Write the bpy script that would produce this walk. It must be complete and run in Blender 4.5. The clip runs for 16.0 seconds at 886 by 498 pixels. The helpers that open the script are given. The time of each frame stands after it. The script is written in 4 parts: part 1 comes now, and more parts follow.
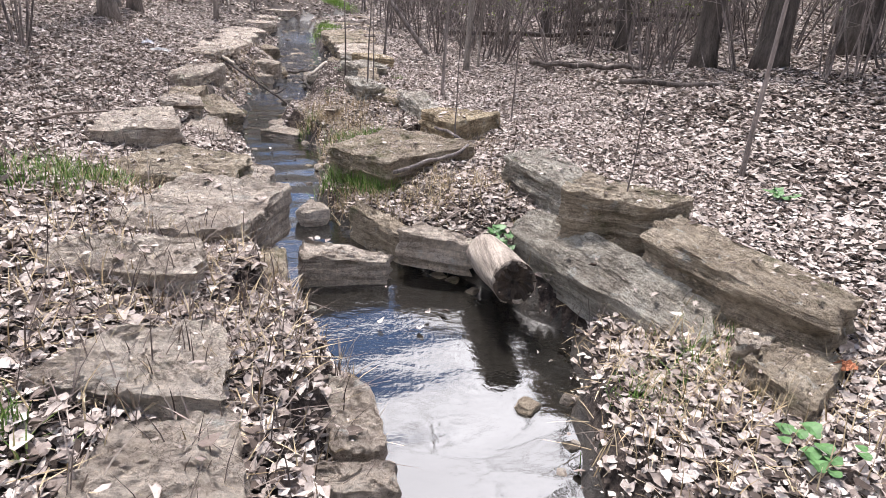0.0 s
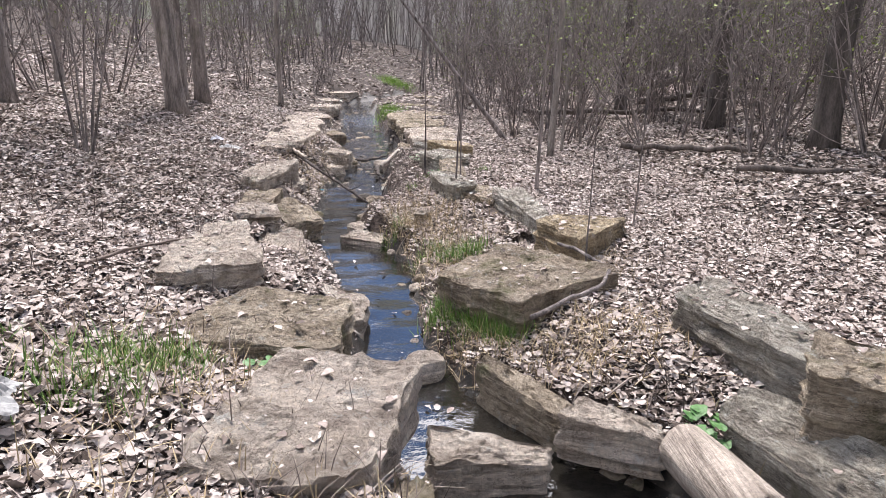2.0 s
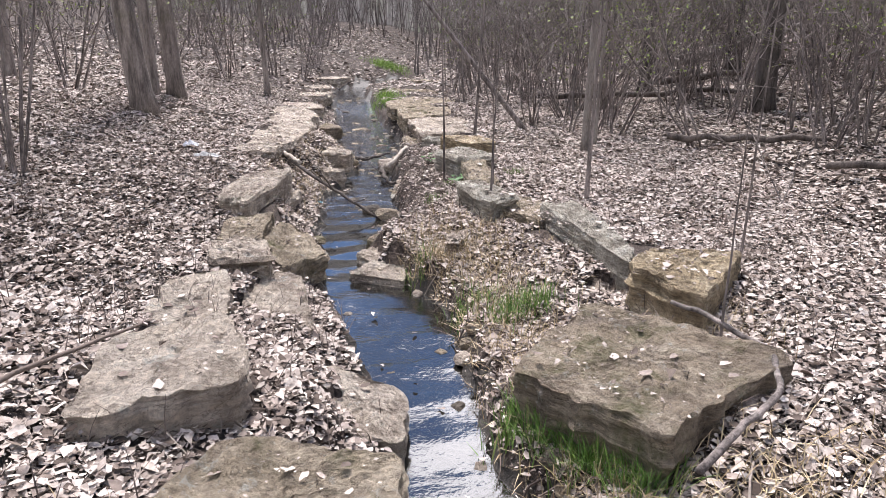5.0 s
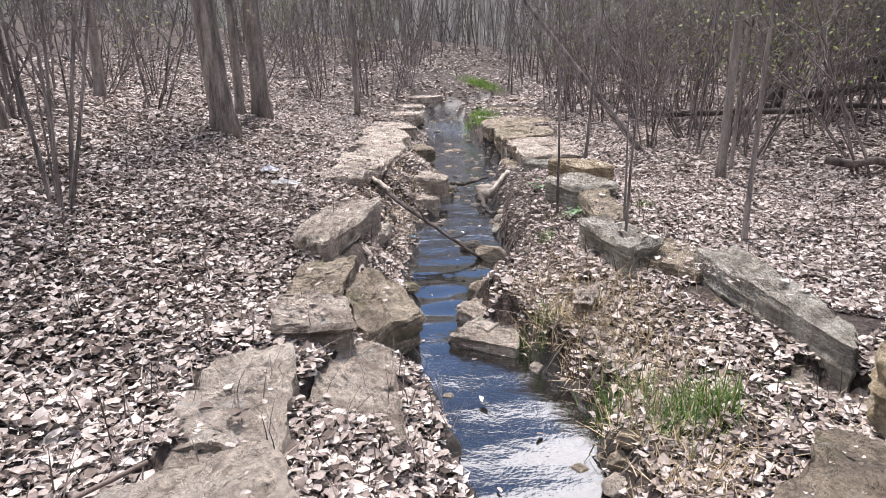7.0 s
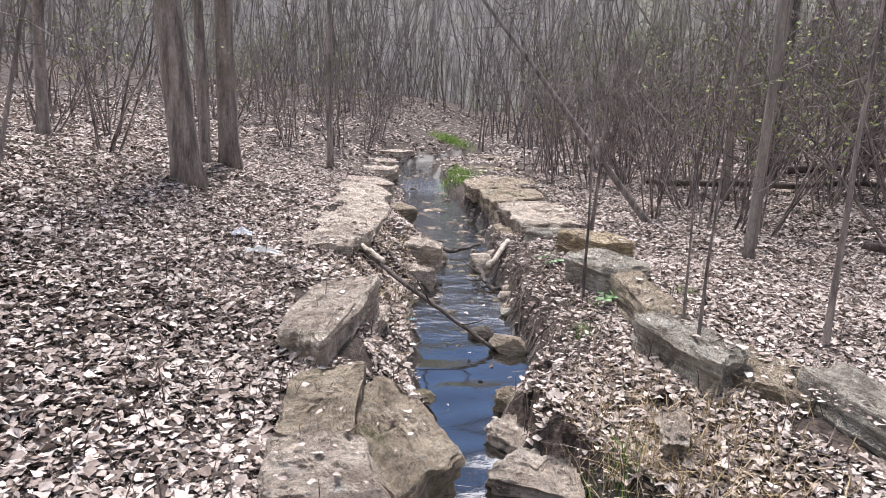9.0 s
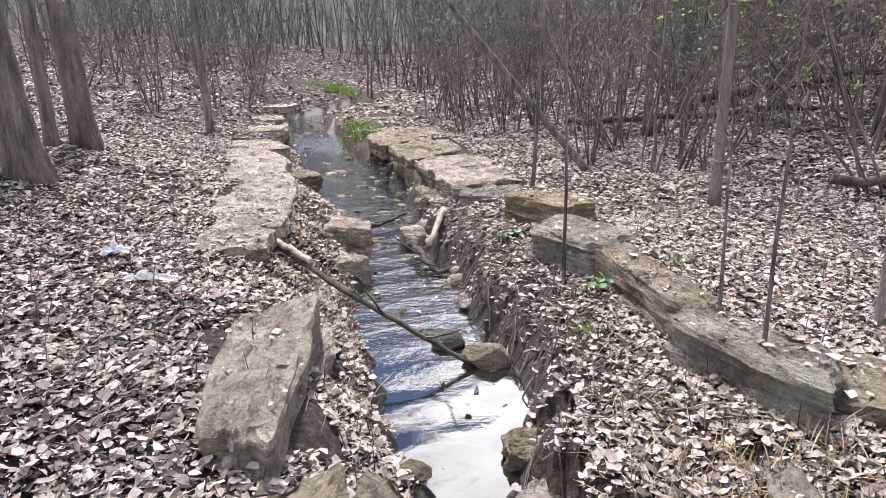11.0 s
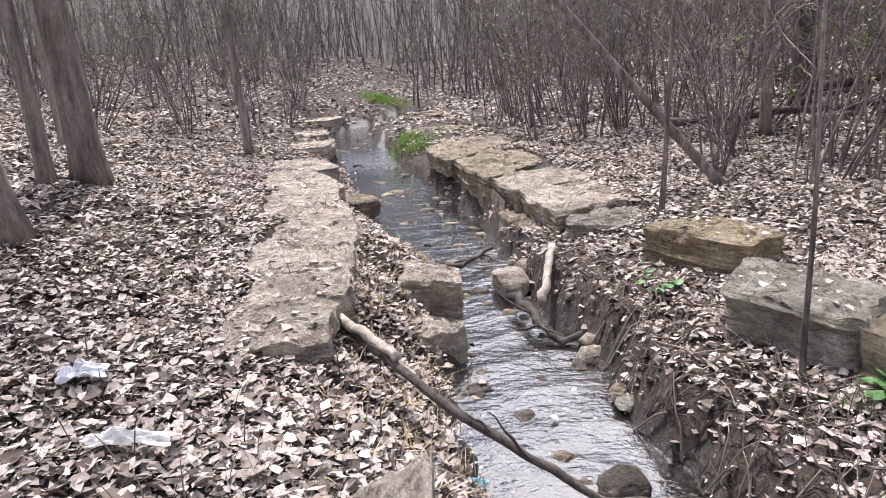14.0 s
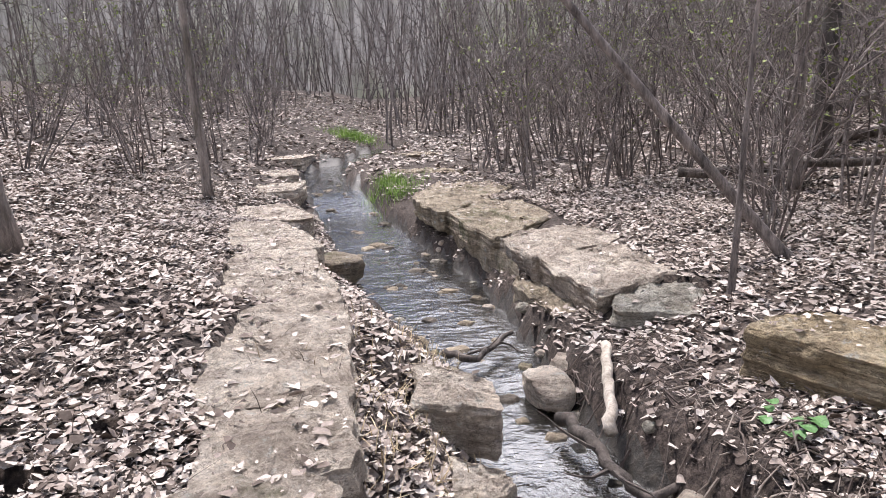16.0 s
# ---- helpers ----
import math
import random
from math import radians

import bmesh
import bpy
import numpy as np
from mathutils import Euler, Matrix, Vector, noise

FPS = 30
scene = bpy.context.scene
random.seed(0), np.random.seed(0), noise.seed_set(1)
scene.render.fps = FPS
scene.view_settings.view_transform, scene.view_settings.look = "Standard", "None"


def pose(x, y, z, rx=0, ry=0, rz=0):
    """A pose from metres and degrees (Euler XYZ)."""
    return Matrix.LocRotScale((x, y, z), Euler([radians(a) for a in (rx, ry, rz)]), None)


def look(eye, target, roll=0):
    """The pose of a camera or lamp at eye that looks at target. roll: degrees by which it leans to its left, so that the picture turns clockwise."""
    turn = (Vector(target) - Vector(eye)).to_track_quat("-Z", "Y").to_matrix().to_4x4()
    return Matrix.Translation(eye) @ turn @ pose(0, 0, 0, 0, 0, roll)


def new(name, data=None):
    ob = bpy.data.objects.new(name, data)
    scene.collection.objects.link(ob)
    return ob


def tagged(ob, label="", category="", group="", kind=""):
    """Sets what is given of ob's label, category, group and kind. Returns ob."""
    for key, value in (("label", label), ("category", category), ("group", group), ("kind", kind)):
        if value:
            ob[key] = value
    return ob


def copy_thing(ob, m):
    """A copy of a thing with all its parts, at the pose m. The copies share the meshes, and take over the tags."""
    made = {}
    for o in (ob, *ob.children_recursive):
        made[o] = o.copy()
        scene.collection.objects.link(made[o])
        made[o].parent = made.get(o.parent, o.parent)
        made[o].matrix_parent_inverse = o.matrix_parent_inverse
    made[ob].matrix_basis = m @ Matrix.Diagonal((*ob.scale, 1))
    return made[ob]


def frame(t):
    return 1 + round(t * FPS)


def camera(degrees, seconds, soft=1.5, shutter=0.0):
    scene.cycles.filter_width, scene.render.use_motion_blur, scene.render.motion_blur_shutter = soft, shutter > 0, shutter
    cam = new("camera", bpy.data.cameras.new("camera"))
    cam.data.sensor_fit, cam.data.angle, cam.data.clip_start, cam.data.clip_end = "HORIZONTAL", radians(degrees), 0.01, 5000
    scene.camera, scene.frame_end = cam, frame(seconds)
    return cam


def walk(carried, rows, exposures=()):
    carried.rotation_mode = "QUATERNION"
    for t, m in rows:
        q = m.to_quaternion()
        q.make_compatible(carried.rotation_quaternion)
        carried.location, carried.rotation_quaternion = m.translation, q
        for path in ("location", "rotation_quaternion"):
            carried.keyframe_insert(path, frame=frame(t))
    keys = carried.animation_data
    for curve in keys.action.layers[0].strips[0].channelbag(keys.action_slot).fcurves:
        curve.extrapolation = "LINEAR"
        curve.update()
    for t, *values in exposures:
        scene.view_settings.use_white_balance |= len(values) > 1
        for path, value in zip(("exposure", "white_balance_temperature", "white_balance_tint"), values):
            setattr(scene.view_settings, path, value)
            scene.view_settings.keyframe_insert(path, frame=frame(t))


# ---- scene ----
cam = camera(66.3, 16.0, soft=0.8)
PATH = [
    (0, (2.723, 3.829, 1.483), (2.875, 5.694, 0.778), 3.8),
    (0.5, (2.542, 4.181, 1.538), (2.665, 6.086, 0.94), 2.4),
    (1, (2.403, 4.521, 1.58), (2.452, 6.442, 1.027), 1.9),
    (1.5, (2.287, 4.874, 1.649), (2.224, 6.799, 1.109), -0.1),
    (2, (2.132, 5.204, 1.625), (2.135, 7.134, 1.101), 1.8),
    (2.5, (2.059, 5.501, 1.591), (2.073, 7.429, 1.058), 0.3),
    (3, (1.865, 5.76, 1.612), (1.817, 7.673, 1.031), 0.7),
    (3.5, (1.742, 6.044, 1.632), (1.901, 7.965, 1.1), -1.4),
    (4, (1.702, 6.403, 1.66), (1.725, 8.328, 1.117), 0.2),
    (4.2, (1.712, 6.543, 1.665), (1.734, 8.455, 1.078), 0.2),
    (6.3, (1.452, 7.955, 1.604), (1.472, 9.879, 1.056), 1.6),
    (6.5, (1.405, 8.11, 1.606), (1.296, 10.054, 1.149), 1.5),
    (6.6, (1.433, 8.168, 1.585), (1.229, 10.129, 1.245), 1.5),
    (7, (1.412, 8.38, 1.536), (1.19, 10.298, 1.012), -0.4),
    (7.5, (1.282, 8.658, 1.464), (1.119, 10.592, 0.983), 2.0),
    (8, (1.113, 8.966, 1.45), (0.917, 10.87, 0.868), 2.9),
    (8.5, (0.976, 9.233, 1.453), (0.734, 11.164, 0.988), 0.0),
    (9, (0.777, 9.57, 1.515), (0.685, 11.534, 1.145), 2.6),
    (9.2, (0.629, 9.727, 1.579), (0.653, 11.687, 1.177), -0.1),
    (11.3, (0.258, 11.143, 1.58), (0.489, 13.056, 1.046), -1.0),
    (11.5, (0.211, 11.239, 1.57), (0.404, 13.155, 1.03), -0.7),
    (12, (0.142, 11.544, 1.536), (0.316, 13.475, 1.046), -2.0),
    (12.5, (0.133, 11.82, 1.507), (0.282, 13.775, 1.108), -4.6),
    (13, (0.072, 12.17, 1.461), (0.265, 14.112, 1.022), -2.2),
    (13.5, (0.022, 12.525, 1.491), (0.14, 14.446, 0.946), -3.6),
    (14, (-0.018, 12.982, 1.475), (0.086, 14.916, 0.977), -4.0),
    (14.5, (-0.149, 13.44, 1.467), (-0.026, 15.358, 0.913), -3.1),
    (15, (-0.197, 13.791, 1.508), (-0.077, 15.698, 0.917), -2.9),
    (15.5, (-0.227, 14.172, 1.54), (-0.098, 16.102, 1.03), -3.2),
    (16, (-0.29, 14.489, 1.536), (-0.069, 16.436, 1.132), -2.5),
]
walk(cam, [(t, look(eye, target, roll)) for t, eye, target, roll in PATH])

# ---- world, sun and exposure ----
world = bpy.data.worlds.new("world")
scene.world = world
world.use_nodes = True
wn, wl = world.node_tree.nodes, world.node_tree.links
sky = wn.new("ShaderNodeTexSky")
sky.sky_type, sky.sun_disc = "NISHITA", False
SUN_ELEVATION, SUN_AZIMUTH = 61.0, -12.0
sky.sun_elevation, sky.sun_rotation = radians(SUN_ELEVATION), radians(SUN_AZIMUTH)
sky.dust_density, sky.ozone_density, sky.altitude = 0.2, 5.0, 1800
cloud = wn.new("ShaderNodeTexNoise")
cloud.inputs["Scale"].default_value, cloud.inputs["Detail"].default_value = 2.6, 5.0
coords = wn.new("ShaderNodeTexCoord")
drift = wn.new("ShaderNodeMapping")
drift.inputs["Location"].default_value = (0.04, 8.68, 4.87)
wl.new(coords.outputs["Generated"], drift.inputs["Vector"])
wl.new(drift.outputs["Vector"], cloud.inputs["Vector"])
cover = wn.new("ShaderNodeValToRGB")
cover.color_ramp.elements[0].position, cover.color_ramp.elements[1].position = 0.55, 0.605
wl.new(cloud.outputs["Fac"], cover.inputs["Fac"])
sky_mix = wn.new("ShaderNodeMix")
sky_mix.data_type = "RGBA"
wl.new(cover.outputs["Color"], sky_mix.inputs["Factor"])
wl.new(sky.outputs["Color"], sky_mix.inputs["A"])
sky_mix.inputs["B"].default_value = (29.0, 29.0, 30.0, 1)
wl.new(sky_mix.outputs["Result"], wn["Background"].inputs["Color"])
wn["Background"].inputs["Strength"].default_value = 0.11

sun = new("sun", bpy.data.lights.new("sun", "SUN"))
sun.data.energy, sun.data.angle, sun.data.color = 5.0, radians(7), (1.0, 0.965, 0.93)
az, el = radians(SUN_AZIMUTH), radians(SUN_ELEVATION)
sun.matrix_world = look((0, 0, 30), Vector((0, 0, 30)) - Vector((math.sin(az) * math.cos(el), math.cos(az) * math.cos(el), math.sin(el))))
scene.view_settings.exposure = 0.49
scene.view_settings.use_white_balance = True
scene.view_settings.white_balance_temperature, scene.view_settings.white_balance_tint = 6500, 15


# ---- materials ----
def material(name, rough=0.9):
    m = bpy.data.materials.new(name)
    m.use_nodes = True
    b = m.node_tree.nodes["Principled BSDF"]
    b.inputs["Roughness"].default_value = rough
    return m, m.node_tree.nodes, m.node_tree.links, b


def noise_node(n, l, scale, detail=5.0, rough=0.6, stretch=None, obj=False):
    tc = n.new("ShaderNodeTexCoord")
    mp = n.new("ShaderNodeMapping")
    l.new(tc.outputs["Object"], mp.inputs["Vector"])
    if stretch:
        mp.inputs["Scale"].default_value = stretch
    if obj:
        info, off = n.new("ShaderNodeObjectInfo"), n.new("ShaderNodeMath")
        off.operation, off.inputs[1].default_value = "MULTIPLY", 40.0
        l.new(info.outputs["Random"], off.inputs[0])
        l.new(off.outputs["Value"], mp.inputs["Location"])
    t = n.new("ShaderNodeTexNoise")
    t.inputs["Scale"].default_value, t.inputs["Detail"].default_value, t.inputs["Roughness"].default_value = scale, detail, rough
    l.new(mp.outputs["Vector"], t.inputs["Vector"])
    return t


def ramp(n, l, source, stops):
    r = n.new("ShaderNodeValToRGB")
    e = r.color_ramp.elements
    while len(e) < len(stops):
        e.new(0.5)
    for k, (p, c) in zip(e, stops):
        k.position, k.color = p, (*c, 1)
    l.new(source, r.inputs["Fac"])
    return r


def blend(n, l, fac, a, b, mode="MIX"):
    x = n.new("ShaderNodeMix")
    x.data_type, x.blend_type = "RGBA", mode
    if isinstance(fac, float):
        x.inputs["Factor"].default_value = fac
    else:
        l.new(fac, x.inputs["Factor"])
    for s, v in (("A", a), ("B", b)):
        if isinstance(v, tuple):
            x.inputs[s].default_value = (*v, 1)
        else:
            l.new(v, x.inputs[s])
    return x.outputs["Result"]


def bump(n, l, b, height, strength, distance=0.02):
    k = n.new("ShaderNodeBump")
    k.inputs["Strength"].default_value, k.inputs["Distance"].default_value = strength, distance
    l.new(height, k.inputs["Height"])
    l.new(k.outputs["Normal"], b.inputs["Normal"])


def stone_material(name, dark, mid, light, strata=9.0, moss=0.56, lichen=(0.52, 0.53, 0.49)):
    m, n, l, b = material(name, 0.88)
    dark, mid, light = (tuple(1.38 * v for v in c) for c in (dark, mid, light))
    fine = noise_node(n, l, 26, 10, 0.78, obj=True)
    big = noise_node(n, l, 3.2, 5, 0.6, obj=True)
    layer = noise_node(n, l, strata, 6, 0.65, stretch=(0.35, 0.8, 3.2), obj=True)
    base = ramp(n, l, big.outputs["Fac"], [(0.32, dark), (0.5, mid), (0.68, light)])
    grain = ramp(n, l, fine.outputs["Fac"], [(0.34, (0.42, 0.39, 0.37)), (0.5, (0.97, 0.95, 0.93)), (0.66, (1.4, 1.37, 1.34))])
    bands = ramp(n, l, layer.outputs["Fac"], [(0.36, (0.42, 0.38, 0.35)), (0.52, (1, 1, 1)), (0.7, (1.12, 1.1, 1.06))])
    c = blend(n, l, 0.75, base.outputs["Color"], grain.outputs["Color"], "MULTIPLY")
    c = blend(n, l, 0.7, c, bands.outputs["Color"], "MULTIPLY")
    warp = noise_node(n, l, 4.0, 5, 0.7, stretch=(1, 1, 2.5), obj=True)
    crack = n.new("ShaderNodeTexVoronoi")
    crack.feature = "DISTANCE_TO_EDGE"
    crack.inputs["Scale"].default_value = 3.4
    l.new(blend(n, l, 0.55, warp.inputs["Vector"].links[0].from_socket, warp.outputs["Color"]), crack.inputs["Vector"])
    cr = ramp(n, l, crack.outputs["Distance"], [(0.0, (0.35, 0.32, 0.30)), (0.022, (1, 1, 1))])
    c = blend(n, l, 0.85, c, cr.outputs["Color"], "MULTIPLY")
    spots = noise_node(n, l, 7.5, 7, 0.75, obj=True)
    sp = ramp(n, l, spots.outputs["Fac"], [(0.58, (0, 0, 0)), (0.68, (0.7, 0.7, 0.7))])
    c = blend(n, l, sp.outputs["Color"], c, lichen)
    green = noise_node(n, l, 2.4, 8, 0.75, obj=True)
    gm = ramp(n, l, green.outputs["Fac"], [(moss, (0, 0, 0)), (moss + 0.14, (0.8, 0.8, 0.8))])
    c = blend(n, l, gm.outputs["Color"], c, (0.10, 0.105, 0.03))
    l.new(c, b.inputs["Base Color"])
    add = n.new("ShaderNodeMath")
    add.operation = "ADD"
    l.new(fine.outputs["Fac"], add.inputs[0])
    l.new(layer.outputs["Fac"], add.inputs[1])
    bump(n, l, b, add.outputs["Value"], 1.0, 0.08)
    return m


flat = stone_material("pale_limestone", (0.27, 0.225, 0.185), (0.43, 0.375, 0.315), (0.55, 0.50, 0.435), 7.0, 0.60)
strata = stone_material("layered_limestone", (0.16, 0.13, 0.09), (0.30, 0.25, 0.185), (0.41, 0.355, 0.275), 14.0, 0.54)
brown = stone_material("brown_limestone", (0.15, 0.12, 0.09), (0.25, 0.205, 0.15), (0.35, 0.30, 0.235), 9.0, 0.52)
ochre = stone_material("ochre_limestone", (0.18, 0.14, 0.085), (0.35, 0.28, 0.18), (0.47, 0.41, 0.30), 16.0, 0.60)
grey = stone_material("grey_slate_stone", (0.18, 0.16, 0.13), (0.31, 0.29, 0.245), (0.42, 0.41, 0.365), 12.0, 0.58)
dark = stone_material("wet_dark_stone", (0.05, 0.042, 0.034), (0.10, 0.085, 0.068), (0.17, 0.145, 0.12), 9.0, 0.62, (0.2, 0.18, 0.16))


def island_material(name, stops, rough=0.85, translucent=0.0, grain=60.0):
    """Many small pieces in one mesh, each with a tint of its own."""
    m, n, l, b = material(name, rough)
    g = n.new("ShaderNodeNewGeometry")
    r = ramp(n, l, g.outputs["Random Per Island"], stops)
    t = noise_node(n, l, grain, 4)
    v = ramp(n, l, t.outputs["Fac"], [(0.3, (0.62, 0.6, 0.58)), (0.65, (1.1, 1.1, 1.1))])
    c = blend(n, l, 0.8, r.outputs["Color"], v.outputs["Color"], "MULTIPLY")
    l.new(c, b.inputs["Base Color"])
    b.inputs["Specular IOR Level"].default_value = 0.3
    return m


leaf_mat = island_material("dead_leaves", [(0.0, (0.055, 0.040, 0.032)), (0.2, (0.19, 0.15, 0.128)), (0.5, (0.375, 0.32, 0.285)), (0.8, (0.515, 0.455, 0.41)), (1.0, (0.64, 0.58, 0.535))])
straw_mat = island_material("dry_straw", [(0.0, (0.22, 0.16, 0.09)), (0.5, (0.42, 0.33, 0.20)), (1.0, (0.56, 0.47, 0.32))])
twig_mat = island_material("dead_twigs", [(0.0, (0.06, 0.045, 0.04)), (0.6, (0.17, 0.135, 0.115)), (1.0, (0.36, 0.31, 0.27))])
grass_mat = island_material("green_grass", [(0.0, (0.06, 0.12, 0.025)), (0.5, (0.11, 0.21, 0.04)), (0.85, (0.19, 0.30, 0.07)), (1.0, (0.38, 0.33, 0.16))], 0.6)
bright_grass_mat = island_material("bright_grass", [(0.0, (0.13, 0.23, 0.04)), (0.6, (0.22, 0.37, 0.07)), (1.0, (0.32, 0.45, 0.11))], 0.6)
weed_mat = island_material("weed_leaves", [(0.0, (0.045, 0.12, 0.04)), (1.0, (0.12, 0.25, 0.08))], 0.5)
bud_mat = island_material("spring_buds", [(0.0, (0.12, 0.16, 0.035)), (1.0, (0.27, 0.34, 0.08))], 0.6)


def bark_material(name, dark_c, light_c, green_c=None, grain=(1, 1, 0.16)):
    m, n, l, b = material(name, 0.92)
    a = noise_node(n, l, 9, 7, 0.7, stretch=grain, obj=True)
    f = noise_node(n, l, 50, 5, 0.7, stretch=(1, 1, 0.35))
    c = ramp(n, l, a.outputs["Fac"], [(0.36, dark_c), (0.62, light_c)])
    v = ramp(n, l, f.outputs["Fac"], [(0.3, (0.55, 0.55, 0.55)), (0.65, (1.15, 1.15, 1.15))])
    out = blend(n, l, 0.8, c.outputs["Color"], v.outputs["Color"], "MULTIPLY")
    big = noise_node(n, l, 1.6, 5, 0.7)
    if green_c:
        k = ramp(n, l, big.outputs["Fac"], [(0.52, (0, 0, 0)), (0.7, (0.6, 0.6, 0.6))])
        out = blend(n, l, k.outputs["Color"], out, green_c)
    l.new(out, b.inputs["Base Color"])
    bump(n, l, b, a.outputs["Fac"], 1.0, 0.04)
    return m


bark = bark_material("furrowed_bark", (0.10, 0.083, 0.073), (0.33, 0.285, 0.255), (0.12, 0.115, 0.06))
dark_bark = bark_material("dark_bark", (0.035, 0.029, 0.026), (0.13, 0.112, 0.10), (0.08, 0.08, 0.045))
smooth_bark = bark_material("smooth_grey_bark", (0.13, 0.11, 0.10), (0.28, 0.25, 0.22))
shrub_bark = bark_material("shrub_bark", (0.05, 0.041, 0.038), (0.29, 0.248, 0.228))
pale_wood = bark_material("peeled_wood", (0.36, 0.30, 0.24), (0.62, 0.55, 0.47))
log_wood = bark_material("weathered_log_wood", (0.15, 0.12, 0.095), (0.50, 0.43, 0.36), None, (2.2, 0.14, 2.2))
rot_wood = bark_material("rotten_wood", (0.012, 0.009, 0.007), (0.06, 0.042, 0.03))
wet_wood = bark_material("wet_branch_bark", (0.035, 0.028, 0.024), (0.14, 0.115, 0.10))

ground_mat, gn, gl, gb = material("forest_soil", 0.95)
g1 = noise_node(gn, gl, 1.3, 6, 0.65)
g2 = noise_node(gn, gl, 26, 8, 0.75)
gc = ramp(gn, gl, g2.outputs["Fac"], [(0.36, (0.016, 0.011, 0.008)), (0.48, (0.052, 0.038, 0.031)), (0.58, (0.11, 0.085, 0.072)), (0.7, (0.20, 0.165, 0.14))])
gd = ramp(gn, gl, g1.outputs["Fac"], [(0.35, (0.6, 0.57, 0.55)), (0.65, (1.05, 1.02, 1.0))])
gl.new(blend(gn, gl, 0.8, gc.outputs["Color"], gd.outputs["Color"], "MULTIPLY"), gb.inputs["Base Color"])
bump(gn, gl, gb, g2.outputs["Fac"], 0.9, 0.04)

mud_mat, mn, ml, mb = material("wet_stream_bed", 0.45)
m1 = noise_node(mn, ml, 22, 8, 0.7)
mc = ramp(mn, ml, m1.outputs["Fac"], [(0.36, (0.010, 0.008, 0.006)), (0.55, (0.035, 0.027, 0.02)), (0.72, (0.10, 0.085, 0.065))])
ml.new(mc.outputs["Color"], mb.inputs["Base Color"])
bump(mn, ml, mb, m1.outputs["Fac"], 0.8, 0.03)

water_mat, an, al, ab = material("stream_water", 0.02)
ab.inputs["Base Color"].default_value = (0.014, 0.013, 0.011, 1)
ab.inputs["IOR"].default_value = 1.6
ab.inputs["Coat Weight"].default_value, ab.inputs["Coat IOR"].default_value = 1.0, 1.75
ab.inputs["Coat Roughness"].default_value = 0.01
w1 = noise_node(an, al, 7, 3, 0.5, stretch=(1.0, 1.5, 1))
w2 = noise_node(an, al, 34, 3, 0.55)
calm = noise_node(an, al, 0.9, 2, 0.5)
calm_r = ramp(an, al, calm.outputs["Fac"], [(0.44, (0.03, 0.03, 0.03)), (0.62, (1, 1, 1))])
wa = an.new("ShaderNodeMath")
wa.operation, wa.inputs[1].default_value = "MULTIPLY_ADD", 0.35
al.new(w2.outputs["Fac"], wa.inputs[0])
al.new(w1.outputs["Fac"], wa.inputs[2])
run = an.new("ShaderNodeSeparateXYZ")
al.new(w1.inputs["Vector"].links[0].from_node.inputs["Vector"].links[0].from_socket, run.inputs["Vector"])
along = an.new("ShaderNodeMath")
along.operation, along.inputs[1].default_value = "DIVIDE", 40.0
al.new(run.outputs["Y"], along.inputs[0])
swift = ramp(an, al, along.outputs["Value"], [(0.165, (0.03, 0.03, 0.03)), (0.20, (0.25, 0.25, 0.25)), (0.26, (0.1, 0.1, 0.1)), (0.31, (0.14, 0.14, 0.14)), (0.34, (0.03, 0.03, 0.03)), (0.375, (0.04, 0.04, 0.04)), (0.41, (0.5, 0.5, 0.5)), (1.0, (0.6, 0.6, 0.6))])
wm = an.new("ShaderNodeMath")
wm.operation = "MULTIPLY"
al.new(wa.outputs["Value"], wm.inputs[0])
al.new(blend(an, al, 0.95, calm_r.outputs["Color"], swift.outputs["Color"]), wm.inputs[1])
bump(an, al, ab, wm.outputs["Value"], 0.75, 0.04)
al.new(ab.inputs["Normal"].links[0].from_socket, ab.inputs["Coat Normal"])


def plain(name, colour, rough=0.7, scale=40.0):
    m, n, l, b = material(name, rough)
    t = noise_node(n, l, scale, 5)
    r = ramp(n, l, t.outputs["Fac"], [(0.3, tuple(0.6 * c for c in colour)), (0.65, tuple(min(1.1 * c, 1) for c in colour))])
    l.new(r.outputs["Color"], b.inputs["Base Color"])
    bump(n, l, b, t.outputs["Fac"], 0.4)
    return m


cloth_mat = plain("weathered_grey_cloth", (0.38, 0.38, 0.37), 0.95, 25)
plastic_mat = plain("white_plastic_litter", (0.72, 0.74, 0.80), 0.35, 18)
paper_mat = plain("white_paper_litter", (0.74, 0.74, 0.72), 0.8, 18)
rust_leaf_mat = plain("rust_leaf", (0.45, 0.17, 0.08), 0.8, 30)
teal_mat = plain("teal_wrapper", (0.15, 0.40, 0.46), 0.4, 30)


# ---- mesh helpers ----
def mesh_object(name, verts, faces, mat, parent=None, label="", smooth=False):
    me = bpy.data.meshes.new(name)
    me.from_pydata(verts, [], faces)
    me.materials.append(mat)
    if smooth:
        me.polygons.foreach_set("use_smooth", [True] * len(me.polygons))
    me.update()
    ob = new(name, me)
    if parent is not None:
        ob.parent = parent
    if label:
        ob["label"] = label
    return ob


